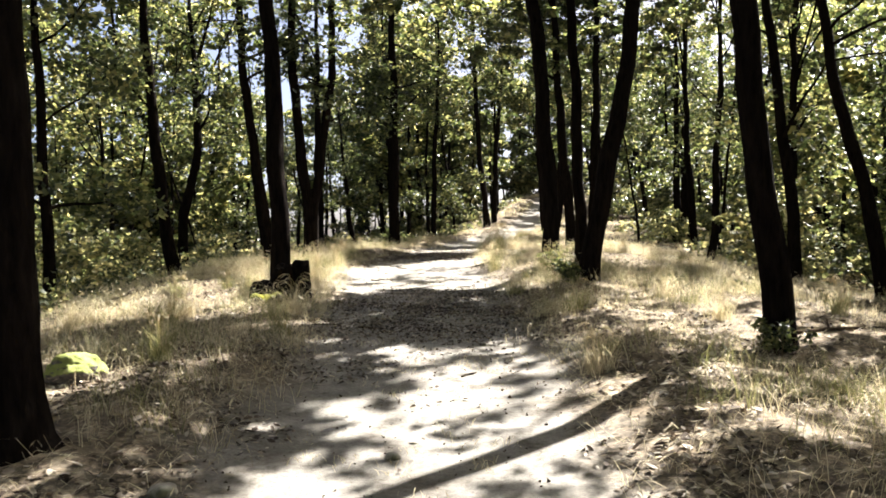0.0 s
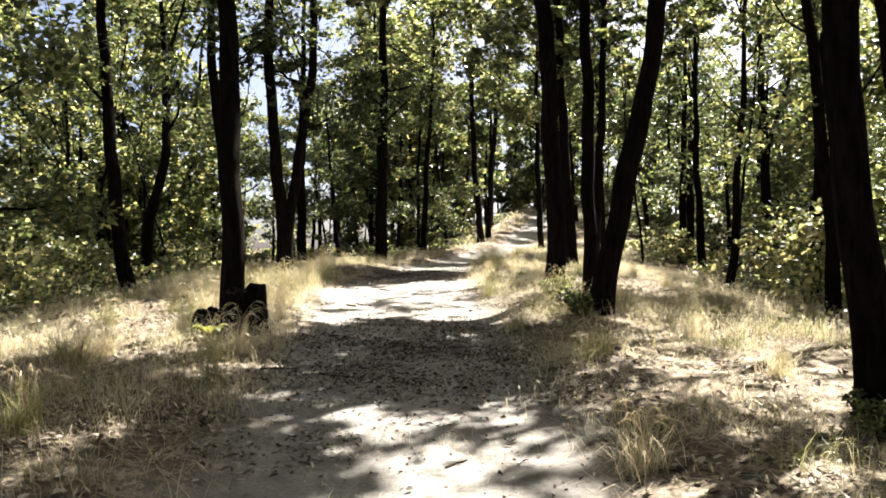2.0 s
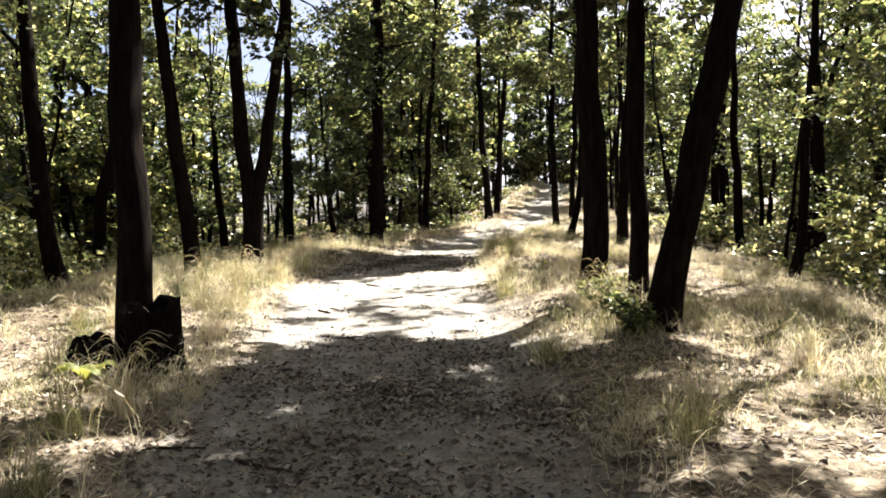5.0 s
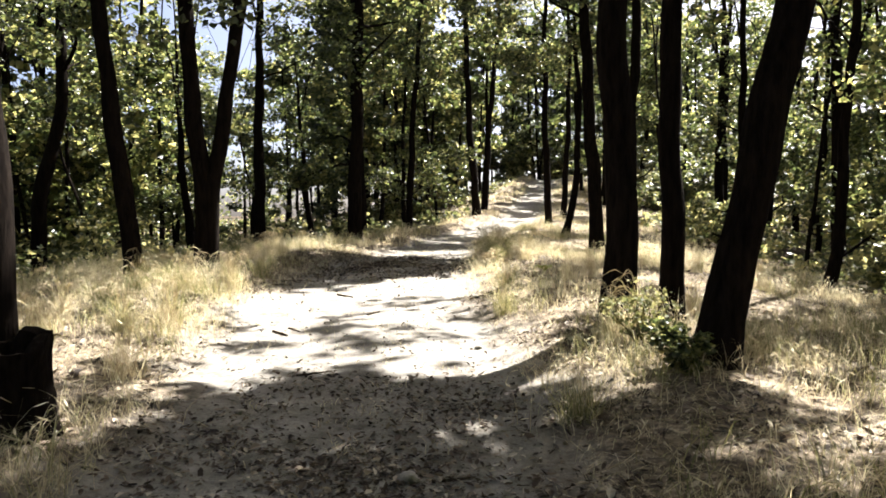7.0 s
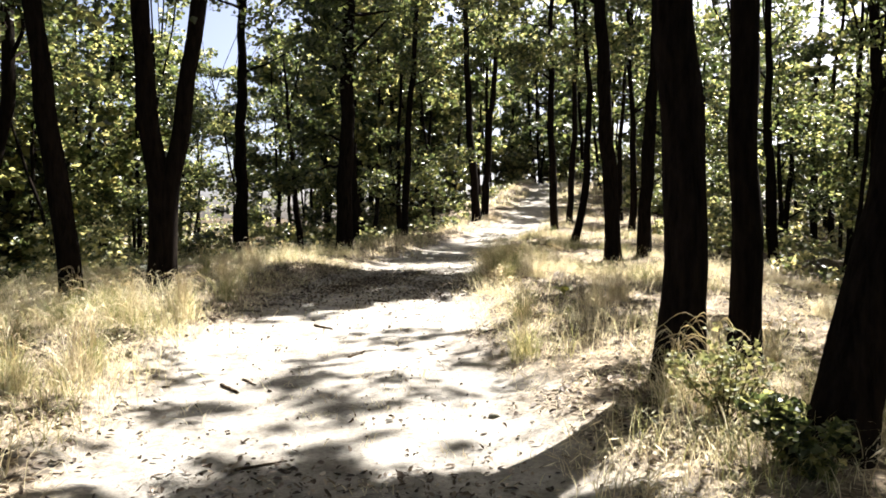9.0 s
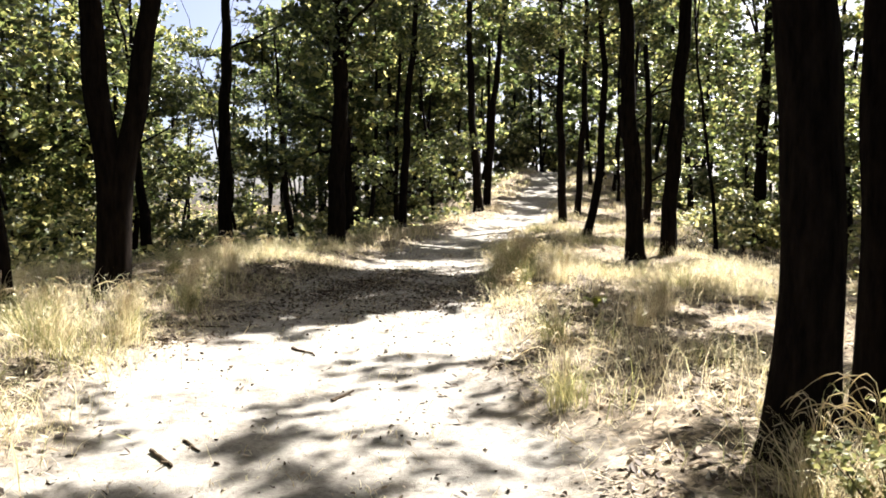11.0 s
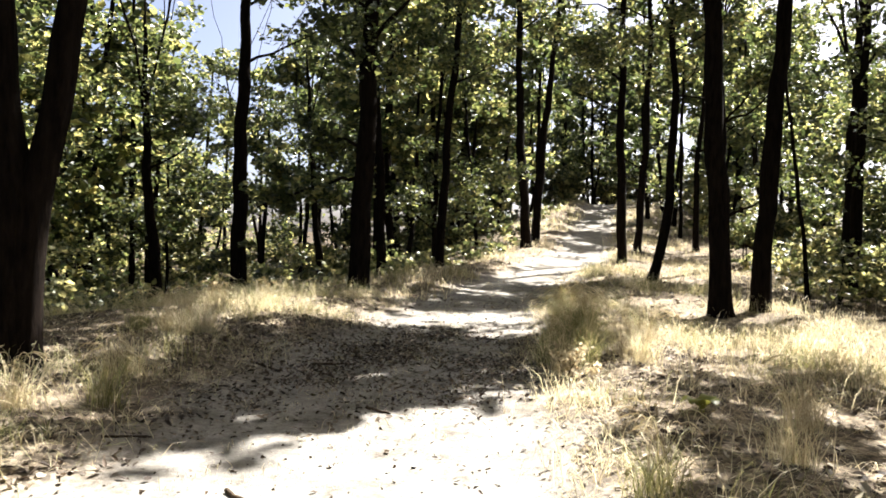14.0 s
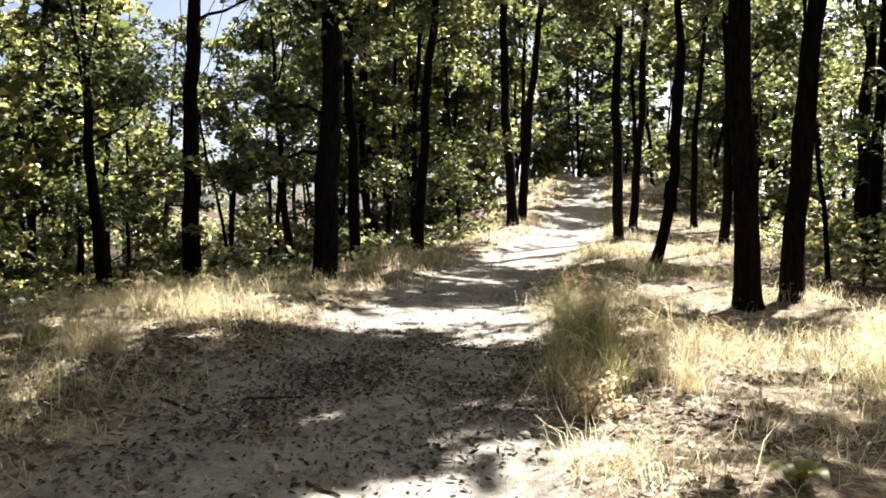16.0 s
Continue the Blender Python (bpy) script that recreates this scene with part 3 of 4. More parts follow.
def far_wood():
    """The trees that close the view beyond the crest of the path."""
    pool = {"trunk": [], "branch": [], "crown": []}
    g = np.random.default_rng(6)
    placed = []
    for _ in range(3000):
        if len(placed) >= 52:
            break
        y = g.uniform(50, 84)
        d = g.uniform(-17, 15)
        if len(placed) < 12:
            y, d = g.uniform(64, 74), g.uniform(-3, 3)
        if abs(d) < 2.4 and y < 63:
            continue
        x = float(path_x(y)) + d
        if placed and min((x - a) ** 2 + (y - b) ** 2 for a, b in placed) < 4.0:
            continue
        placed.append((x, y))
        lean = g.normal(size=2) * 0.4
        top = g.uniform(10, 14)
        tree("oak_tree", [(x, y, [(0, 0, 0), (4, lean[0], lean[1]), (top, lean[0] * 1.5, lean[1])], g.uniform(0.07, 0.13), 0.04)],
             "slender dark oak beyond the crest of the path", g, sides=7, limbs=6, clumps=38, low=1.1, spread=3.0, leaf=0.38, per=22, pool=pool)
    pooled_wood("crest_wood", pool, "green oak wood beyond the crest of the path")


far_wood()


def wood_behind():
    """Wood added out of view, beside the path's start and behind it, to block skylight."""
    pool = {"trunk": [], "branch": [], "crown": []}
    g = np.random.default_rng(9)
    for _ in range(44):
        a = g.uniform(-0.25, math.pi + 0.25)
        q = g.uniform(8, 26)
        x, y = q * math.cos(a), 4 - q * math.sin(a)
        if abs(x) < 3:
            continue
        lean = g.normal(size=2) * 0.4
        tree("oak_tree", [(x, y, [(0, 0, 0), (4, lean[0], lean[1]), (g.uniform(9, 13), lean[0] * 1.5, lean[1])], g.uniform(0.08, 0.15), 0.05)],
             "slender dark oak in the unseen wood added behind the path's start", g, sides=7, limbs=6, clumps=34, low=0.8, spread=3.2, leaf=0.5, per=15, pool=pool)
    pooled_wood("wood_behind", pool, "unseen green oak wood added around the path's start to block skylight")


wood_behind()


def wood_beside():
    """Deeper rows of the wood on the slopes to both sides."""
    pool = {"trunk": [], "branch": [], "crown": []}
    g = np.random.default_rng(10)
    for i in range(56):
        side = -1 if i % 2 else 1
        y = g.uniform(16, 64)
        x = float(path_x(y)) + side * g.uniform(12, 16 + 0.45 * y)
        lean = g.normal(size=2) * 0.4
        tree("oak_tree", [(x, y, [(0, 0, 0), (4, lean[0], lean[1]), (g.uniform(8, 11.5), lean[0] * 1.5, lean[1])], g.uniform(0.07, 0.14), 0.05)],
             "slender dark oak deep in the wood on the slope", g, sides=7, limbs=6, clumps=34, low=0.9, spread=3.0, leaf=0.27, per=40, pool=pool)
    # taller oaks whose crowns close the gaps above the nearer ones
    for i in range(29):
        if i < 13:
            x, y = g.uniform(-20, -8.5), g.uniform(27, 46)
        elif i < 17:
            x, y = g.uniform(10, 19), g.uniform(36, 48)
        else:
            x, y = g.uniform(-5, 1.0), g.uniform(44, 56)
        tree("oak_tree", [(x, y, [(0, 0, 0), (5, g.normal() * 0.3, 0), (14, g.normal() * 0.5, 0)], g.uniform(0.1, 0.16), 0.05)],
             "tall dark oak in the wood", g, sides=7, limbs=8, clumps=44, low=3.0, spread=3.2, leaf=0.33, per=32, pool=pool)
    pooled_wood("slope_wood", pool, "deep green oak wood on the falling slopes")


wood_beside()


def crest_bushes():
    """Bushes that close the view over the crest of the path."""
    g = np.random.default_rng(12)
    for i in range(20):
        y = g.uniform(62, 74)
        x = float(path_x(y)) + (g.uniform(-9, 8) if i % 3 else g.uniform(-2.5, 2.5))
        sapling(x, y, g.uniform(1.8, 4.2), g, 0.32, 34, "leafy young oak beyond the crest of the path", "bushes beyond the crest")


def saplings():
    """Young oaks and hazel bushes that fill the wood's floor."""
    g = np.random.default_rng(11)
    made = 0
    for _ in range(4000):
        if made >= 150:
            break
        y = g.uniform(9, 70)
        d = g.uniform(4.6, 8 + 0.5 * y) * g.choice([-1, 1])
        if y < 36 and abs(d) < 6.8:
            continue
        x = float(path_x(y)) + d
        made += 1
        sapling(x, y, g.uniform(0.8, 2.8), g, 0.15 if y < 40 else 0.24, 50 if y < 40 else 30,
                "young leafy oak sapling in the undergrowth", "saplings of the undergrowth")


def sapling(x, y, height, g, leaf, per, label, group):
    root = new("sapling")
    z0 = gz(x, y)
    root.location = (x, y, z0)
    tagged(root, label, "sapling", group)
    inv = np.array([x, y, z0])
    tips = []
    for _ in range(g.integers(2, 4)):
        bp, br = branch((x, y, z0 - 0.05), (g.normal() * 0.25, g.normal() * 0.25, 1), height * g.uniform(0.7, 1), 0.022, g)
        v, f = tube_arrays(bp - inv, br, 6)
        part_mesh("stem", mesh_from("stem", v, f, BARK, True), root)
        tips += list(bp[len(bp) // 4:])
    tips = np.array(tips)
    n = int(10 + 5 * height)
    c = tips[g.integers(0, len(tips), n)] + g.normal(size=(n, 3)) * np.array([0.45, 0.45, 0.2])
    keep = ~blocks_lit_ground(c)
    keep[:2] = True
    c = c[keep]
    pts = clump_points(c, g.uniform(0.25, 0.6, len(c)), per, g)
    pts[:, 2] = np.maximum(pts[:, 2], ground_z(pts[:, 0], pts[:, 1]) + 0.1)
    v, f = leaf_quads(pts - inv, leaf, g)
    part_mesh("crown", mesh_from("crown", v, f, SHRUB_LEAF), root)


saplings()
crest_bushes()


def shading_canopy():
    """Added upper boughs, sunward of the path, that cast its dappled shade; on nearest trees."""
    g = np.random.default_rng(31)
    c, size, fine = [], [], []
    # clumps set up the sun's direction so their shadows land on SHADE and DAPPLE
    for places, thick, small, big, reach in ((SHADE, 20.0, 0.18, 0.4, 1.03), (DAPPLE, 2.4, 0.2, 0.5, 1.1)):
        for cx, cy, rx, ry in places:
            n = int(4 + thick * rx * ry)
            a, q = g.uniform(0, 6.28, n), np.sqrt(g.uniform(0, 1, n)) * reach
            gx, gy = cx + rx * q * np.cos(a), cy + ry * q * np.sin(a)
            h = g.uniform(6.0, 11.0, n)
            k = h / SUN_DIR.z
            c.append(np.stack([gx + k * SUN_DIR.x, gy + k * SUN_DIR.y, ground_z(gx, gy) + h], -1))
            size.append(g.uniform(small, big, n))
            fine.append(np.full(n, 0.15 if places is DAPPLE else 0.21))
    # loose sprays added sunward of the grass beside the path, which fleck it with small patches of sun
    n = 500
    gy = g.uniform(2, 31, n)
    gx = path_x(gy) + (half_width(gy) + 0.15 + 5.6 * g.random(n)) * g.choice([-1, 1], n)
    keep = (inside(gx, gy, LIT) > 0.7) | (g.random(n) < 0.4)
    gx, gy = gx[keep], gy[keep]
    n = len(gx)
    h = g.uniform(5.5, 10.0, n)
    k = h / SUN_DIR.z
    c.append(np.stack([gx + k * SUN_DIR.x, gy + k * SUN_DIR.y, ground_z(gx, gy) + h], -1))
    size.append(g.uniform(0.16, 0.36, n))
    fine.append(np.full(n, 0.14))
    # scattered clumps added overhead and behind, mostly unseen, to cut skylight
    n = 2000
    x, y = g.uniform(-26, 22, n), g.uniform(-18, 50, n)
    spread = np.stack([x, y, path_z(y) + g.uniform(8.5, 13.5, n)], -1)
    spread = spread[~blocks_lit_ground(spread) & (((x > -2) & (x < 7)) | (y < 2) | (g.random(n) < np.where(x < 0, 0.4, 0.2))) & ((y < 24) | (np.abs(x) < 8) | (g.random(n) < 0.4))]
    # tallest crowns, added mostly above the view to keep skylight off the path
    n = 1200
    x, y = g.uniform(-1, 11, n), g.uniform(-8, 44, n)
    sky_screen = np.stack([x, y, path_z(y) + g.uniform(11.5, 15.5, n)], -1)
    sky_screen = sky_screen[~blocks_lit_ground(sky_screen)]
    c = np.concatenate(c + [spread, sky_screen])
    size = np.concatenate(size + [g.uniform(0.6, 1.1, len(spread)), g.uniform(0.7, 1.2, len(sky_screen))])
    fine = np.concatenate(fine + [np.full(len(spread), 0.25), np.full(len(sky_screen), 0.42)])
    tops = np.array([[p[-1][0], p[-1][1]] for _, p, _ in TREES])
    owner = np.argmin(((c[:, None, :2] - tops[None]) ** 2).sum(-1), axis=1)
    for i in range(len(TREES)):
        mine = c[owner == i]
        if not len(mine):
            continue
        root, pts, radii = TREES[i]
        inv = np.array(root.location)
        spot, grain = size[owner == i], fine[owner == i]
        pieces = []
        for kind, per in ((grain < 0.4, 36), (grain >= 0.4, 16)):
            leaves = clump_points(mine[kind], spot[kind], per, g)
            pieces.append(leaf_quads(leaves - inv, np.repeat(grain[kind], per)[:, None], g, flat=0.6))
        v, f = joined(pieces)
        part_mesh("crown", mesh_from("crown", v, f, LEAF), root)
        for tip in mine[:: max(1, len(mine) // 4)]:
            k = int(len(pts) * g.uniform(0.55, 0.9))
            way = tip - pts[k]
            n = 8
            t = np.linspace(0, 1, n)[:, None]
            bp = pts[k] + way * t + np.sin(t * 3.1) * np.array([0, 0, 0.25]) + g.normal(size=(n, 3)) * 0.06 * np.sin(t * 3.1)
            v, f = tube_arrays(bp - inv, np.linspace(max(0.015, radii[k] * 0.4), 0.01, n), 6)
            part_mesh("branch", mesh_from("branch", v, f, BARK, True), root)


shading_canopy()


def undergrowth():
    """Low seedlings and brambles over the wood's floor, beyond the grass."""
    g = np.random.default_rng(13)
    for lo, hi, n, size in ((8, 26, 420, 0.11), (26, 62, 560, 0.2)):
        for side in (-1, 1):
            y = g.uniform(lo, hi, n)
            x = path_x(y) + side * (half_width(y) + g.uniform(np.interp(y, [28, 36], [4.4, 1.3]) if side < 0 else np.interp(y, [8, 28, 34], [6.4, 6.4, 4.4]), 8 + 0.35 * y, n))
            c = np.stack([x, y, ground_z(x, y) + g.uniform(0.1, 0.5, n)], -1)
            pts = clump_points(c, g.uniform(0.25, 0.6, n), 24, g)
            pts[:, 2] = np.maximum(pts[:, 2], ground_z(pts[:, 0], pts[:, 1]) + 0.03)
            v, f = leaf_quads(pts, size, g)
            tagged(new("undergrowth", mesh_from("undergrowth", v, f, SHRUB_LEAF)), "low green seedlings and brambles under the trees", "undergrowth", kind="stuff")


undergrowth()


def thicket():
    """Low leaves that close the wood's floor far down the slopes and past the crest."""
    g = np.random.default_rng(14)
    for side in (-1, 1):
        n = 1150
        y = g.uniform(8, 95, n)
        x = path_x(y) + side * (20 + 0.12 * y + 24 * g.random(n))
        c = np.stack([x, y, ground_z(x, y) + 6.5 * g.random(n) ** 1.4 + 0.2], -1)
        pts = clump_points(c, g.uniform(0.6, 1.5, n), 22, g)
        pts[:, 2] = np.maximum(pts[:, 2], ground_z(pts[:, 0], pts[:, 1]) + 0.05)
        v, f = leaf_quads(pts, 0.34, g)
        tagged(new("thicket", mesh_from("thicket", v, f, SHRUB_LEAF)), "dense green thicket low under the far oaks", "thicket", kind="stuff")


thicket()


# ---- grass and litter ----
MANY = ((0.0, 1.0), (0.4, 0.9), (0.75, 0.65), (1.0, 0.2))   # along the blade: place, width
FEW = ((0.0, 1.0), (0.6, 0.85), (1.0, 0.2))


def blades(x, y, height, width, bend, gen, heads=0.0, stations=MANY):
    """Curved, tapering blades of a few quads each, with a drooping seed head on some."""
    n = len(x)
    foot = np.stack([x, y, ground_z(x, y) - 0.01], -1)
    a = gen.uniform(0, 6.28, n)
    out = np.stack([np.cos(a), np.sin(a), np.zeros(n)], -1)
    b = gen.uniform(0, 6.28, n)
    side = np.stack([np.cos(b), np.sin(b), np.zeros(n)], -1)
    h, w = height[:, None], width[:, None]
    be = bend[:, None]
    up = np.array([[0, 0, 1.0]])
    rows = []
    for t, wide in stations:
        p2 = foot + up * h * (t - 0.40 * be * t ** 2.6) + out * h * be * 0.75 * t ** 1.8
        rows += [p2 - side * w * wide, p2 + side * w * wide]
    v = np.stack(rows, 1)
    i = np.arange(n)[:, None] * len(rows)
    f = np.concatenate([i + np.array([[q, q + 1, q + 3, q + 2]]) for q in range(0, len(rows) - 2, 2)])
    pieces = [(v.reshape(-1, 3), f)]
    k = gen.random(n) < heads
    if k.any():
        t, o, s = p2[k], out[k], side[k]
        L = gen.uniform(0.05, 0.13, k.sum())[:, None]
        W = L * 0.085
        droop = o * 0.8 + up * gen.uniform(-0.5, 0.4, (k.sum(), 1))
        hv = np.stack([t, t + droop * L * 0.45 + s * W, t + droop * L, t + droop * L * 0.45 - s * W], 1)
        pieces.append((hv.reshape(-1, 3), np.arange(len(hv) * 4).reshape(-1, 4)))
    return joined(pieces)


def tussocks(n, lo, hi, inner, outer, gen, right):
    """Feet of tussocks on one side of the path, thicker near its edge."""
    y = gen.uniform(lo, hi, n)
    d = inner + (outer - inner) * gen.random(n) ** 1.15
    x = path_x(y) + (half_width(y) + d) * (1 if right else -1)
    patch = np.sin(0.9 * x + 1.7) * np.sin(0.7 * y + 0.4 * x) + 0.5 * np.sin(2.1 * y - x)
    keep = gen.random(n) < np.clip(0.38 + 0.85 * patch, 0.05, 1) * np.clip(0.35 + 0.07 * y, 0.4, 1)
    return x[keep], y[keep]


def grass():
    g = np.random.default_rng(44)
    for lo, hi, n, per, width in ((1.5, 10, 600, 32, 0.0019), (10, 18, 720, 34, 0.002), (18, 27, 820, 34, 0.0023), (27, 44, 760, 20, 0.005), (44, 66, 400, 12, 0.012)):
        for right in (False, True):
            x, y = tussocks(int(n * 1.25) if right else n, lo, hi, 0.05, (7.6 if right else 5.6) if lo < 44 else 3.0, g, right)
            m = len(x)
            tall = g.uniform(0.10, 0.48, m)
            spread = g.uniform(0.06, 0.32, m)
            bx = (x[:, None] + g.normal(size=(m, per)) * spread[:, None]).ravel()
            by = (y[:, None] + g.normal(size=(m, per)) * spread[:, None]).ravel()
            h = (tall[:, None] * g.uniform(0.35, 1.1, (m, per))).ravel()
            v, f = blades(bx, by, h, np.full(len(h), width) * g.uniform(0.6, 1.4, len(h)), g.uniform(0.25, 1.75, len(h)), g, 0.3, FEW if lo >= 18 else MANY)
            tagged(new("dry_grass", mesh_from("dry_grass", v, f, STRAW)), "tall straw-yellow dry grass with drooping seed heads", "grass", kind="stuff")
    for lo, hi, n in ((1.5, 14, 150), (14, 34, 260)):
        for right in (False, True):
            x, y = tussocks(n, lo, hi, 0.2, 4.0, g, right)
            m, per = len(x), 40
            bx = (x[:, None] + g.normal(size=(m, per)) * 0.14).ravel()
            by = (y[:, None] + g.normal(size=(m, per)) * 0.14).ravel()
            h = g.uniform(0.12, 0.42, m * per)
            v, f = blades(bx, by, h, g.uniform(0.0016, 0.0032, m * per), g.uniform(0.3, 1.2, m * per), g)
            tagged(new("green_grass", mesh_from("green_grass", v, f, GREEN_GRASS)), "olive-green half-dry grass between straw", "grass", kind="stuff")
    # fallen, matted straw between the tussocks
    for lo, hi, n in ((1.5, 14, 13000), (14, 28, 13000)):
        y = g.uniform(lo, hi, n)
        x = path_x(y) + (half_width(y) + 5.2 * g.random(n) ** 1.2 - 0.1) * g.choice([-1, 1], n)
        v, f = blades(x, y, g.uniform(0.06, 0.2, n), g.uniform(0.0015, 0.003, n), g.uniform(1.6, 2.3, n), g, 0, FEW)
        tagged(new("matted_straw", mesh_from("matted_straw", v, f, STRAW)), "fallen dry straw matted over leaf litter", "grass", kind="stuff")
    # short worn tufts on the path itself
    y = g.uniform(2, 34, 260)
    x = path_x(y) + g.normal(size=260) * 0.55
    bx = (x[:, None] + g.normal(size=(260, 14)) * 0.07).ravel()
    by = (y[:, None] + g.normal(size=(260, 14)) * 0.07).ravel()
    h = g.uniform(0.02, 0.09, len(bx))
    v, f = blades(bx, by, h, np.full(len(h), 0.0025), g.uniform(0.4, 1.4, len(h)), g)
    tagged(new("short_grass", mesh_from("short_grass", v, f, STRAW)), "short trampled straw tufts on the path", "grass", kind="stuff")


grass()


def litter():
    g = np.random.default_rng(55)
    for lo, hi, n, size in ((1.5, 12, 46000, 0.06), (12, 24, 46000, 0.06), (24, 42, 12000, 0.085)):
        y = g.uniform(lo, hi, n)
        x = path_x(y) + g.normal(size=n) * 2.6
        drift = np.sin(2.7 * x + 0.9 * y) * np.sin(2.2 * y - 1.3 * x) + 0.6 * np.sin(6.1 * x - 2.0 * y) * np.sin(5.0 * y + 3.0 * x)
        # path leaves are kept mainly inside SHADE, where they also deepen the shade
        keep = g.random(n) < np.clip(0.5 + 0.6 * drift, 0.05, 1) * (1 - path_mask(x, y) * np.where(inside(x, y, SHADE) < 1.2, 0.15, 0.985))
        x, y = x[keep], y[keep]
        z = ground_z(x, y) + g.uniform(0.002, 0.016, len(x))
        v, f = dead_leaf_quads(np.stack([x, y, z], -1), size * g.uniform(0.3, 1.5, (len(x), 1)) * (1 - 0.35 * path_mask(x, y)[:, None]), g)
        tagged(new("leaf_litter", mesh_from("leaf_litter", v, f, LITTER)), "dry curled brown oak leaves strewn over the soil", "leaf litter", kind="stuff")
    # drifts of leaves, packed densest in the shade to darken it further, and on the low ridge between the two trodden
    # tracks
    px, py = [], []
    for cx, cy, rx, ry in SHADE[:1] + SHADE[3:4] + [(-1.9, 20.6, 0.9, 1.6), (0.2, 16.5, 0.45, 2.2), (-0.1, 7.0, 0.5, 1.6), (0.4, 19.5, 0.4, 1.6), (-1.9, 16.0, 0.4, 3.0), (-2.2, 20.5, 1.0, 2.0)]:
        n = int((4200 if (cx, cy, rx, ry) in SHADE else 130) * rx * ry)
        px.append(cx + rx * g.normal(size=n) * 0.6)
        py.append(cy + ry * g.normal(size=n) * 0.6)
    x, y = np.concatenate(px), np.concatenate(py)
    keep = g.random(len(x)) < np.clip(0.55 + 0.6 * np.sin(3.1 * x + y) * np.sin(2.6 * y - x), 0.08, 1)
    x, y = x[keep], y[keep]
    z = ground_z(x, y) + g.uniform(0.002, 0.02, len(x))
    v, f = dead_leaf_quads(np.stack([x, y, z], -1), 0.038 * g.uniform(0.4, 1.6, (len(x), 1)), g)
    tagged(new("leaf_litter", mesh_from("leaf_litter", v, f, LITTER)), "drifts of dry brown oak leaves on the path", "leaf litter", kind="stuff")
    n = 2600
    y = g.uniform(2, 30, n)
    x = path_x(y) + g.normal(size=n) * 1.3
    z = ground_z(x, y) + 0.003
    v, f = leaf_quads(np.stack([x, y, z], -1), 0.022 * g.uniform(0.4, 1.6, (n, 1)), g, flat=0.5, fold=0.9)
    tagged(new("twig_litter", mesh_from("twig_litter", v, f, DEAD_WOOD)), "dark crumbs of twig and bark on the path", "litter", kind="stuff")


litter()


# ---- single things on the ground ----
def twig(name, x, y, length, angle, r, label, forks=1, gen=None, category="twig"):
    root = new(name)
    z0 = gz(x, y)
    root.location = (x, y, z0)
    tagged(root, label, category)
    n = 8
    t = np.linspace(-0.5, 0.5, n)
    px, py = x + t * length * math.cos(angle), y + t * length * math.sin(angle)
    px, py = px + gen.normal(size=n) * length * 0.02, py + gen.normal(size=n) * length * 0.02
    pts = np.stack([px, py, ground_z(px, py) + r * 0.8], -1) - np.array([x, y, z0])
    v, f = tube_arrays(pts, np.linspace(r, r * 0.5, n), 7, 0.1, 0, gen.integers(1 << 30))
    part_mesh("stick", mesh_from("stick", v, f, DEAD_WOOD, True), root)
    for k in range(forks):
        b = angle + gen.choice([-1, 1]) * gen.uniform(0.5, 1.0)
        i = int(gen.integers(2, 6))
        end = pts[i] + np.array([math.cos(b), math.sin(b), gen.uniform(0.0, 0.4)]) * length * gen.uniform(0.2, 0.35)
        q = np.linspace(0, 1, 5)[:, None]
        v, f = tube_arrays(pts[i] + (end - pts[i]) * q, np.linspace(r * 0.6, r * 0.3, 5), 6)
        part_mesh("side_shoot", mesh_from("side_shoot", v, f, DEAD_WOOD, True), root)


def ground_things():
    g = np.random.default_rng(66)
    small = "thin dark dry twig lying on the dirt path"
    for x, y, L, a, r in ((-0.9, 9.9, 0.42, -0.5, 0.014), (-1.2, 15.4, 0.22, -0.9, 0.01), (-0.75, 13.6, 0.3, 0.5, 0.01), (-0.9, 17.7, 0.34, -0.8, 0.014),
                          (-0.45, 16.4, 0.28, 1.1, 0.012), (-0.4, 19.5, 0.25, -0.7, 0.012), (-1.3, 15.2, 0.3, -0.9, 0.014), (0.3, 11.4, 0.2, 0.3, 0.01),
                          (-1.5, 10.2, 0.35, 0.2, 0.012), (0.9, 10.6, 0.3, 0.1, 0.014), (-1.9, 18.6, 0.3, 0.4, 0.01), (0.2, 7.2, 0.2, 0.8, 0.009),
                          (-1.0, 21.2, 0.4, 0.2, 0.013), (0.5, 23.2, 0.3, -0.3, 0.01), (-1.6, 20.9, 0.35, -0.6, 0.012)):
        twig("twig", x, y, L, a, r, small, 1, g)
    twig("fallen_branch", 2.3, 16.7, 1.0, -0.55, 0.03, "grey fallen branch lying in dry grass and litter", 2, g, "branch")
    twig("fallen_branch", 4.2, 8.6, 1.3, 0.25, 0.025, "thin grey fallen branch in the grass", 2, g, "branch")
    twig("fallen_branch", -5.6, 13.2, 1.8, 1.1, 0.04, "crooked dead branch on the wooded slope", 3, g, "branch")


ground_things()


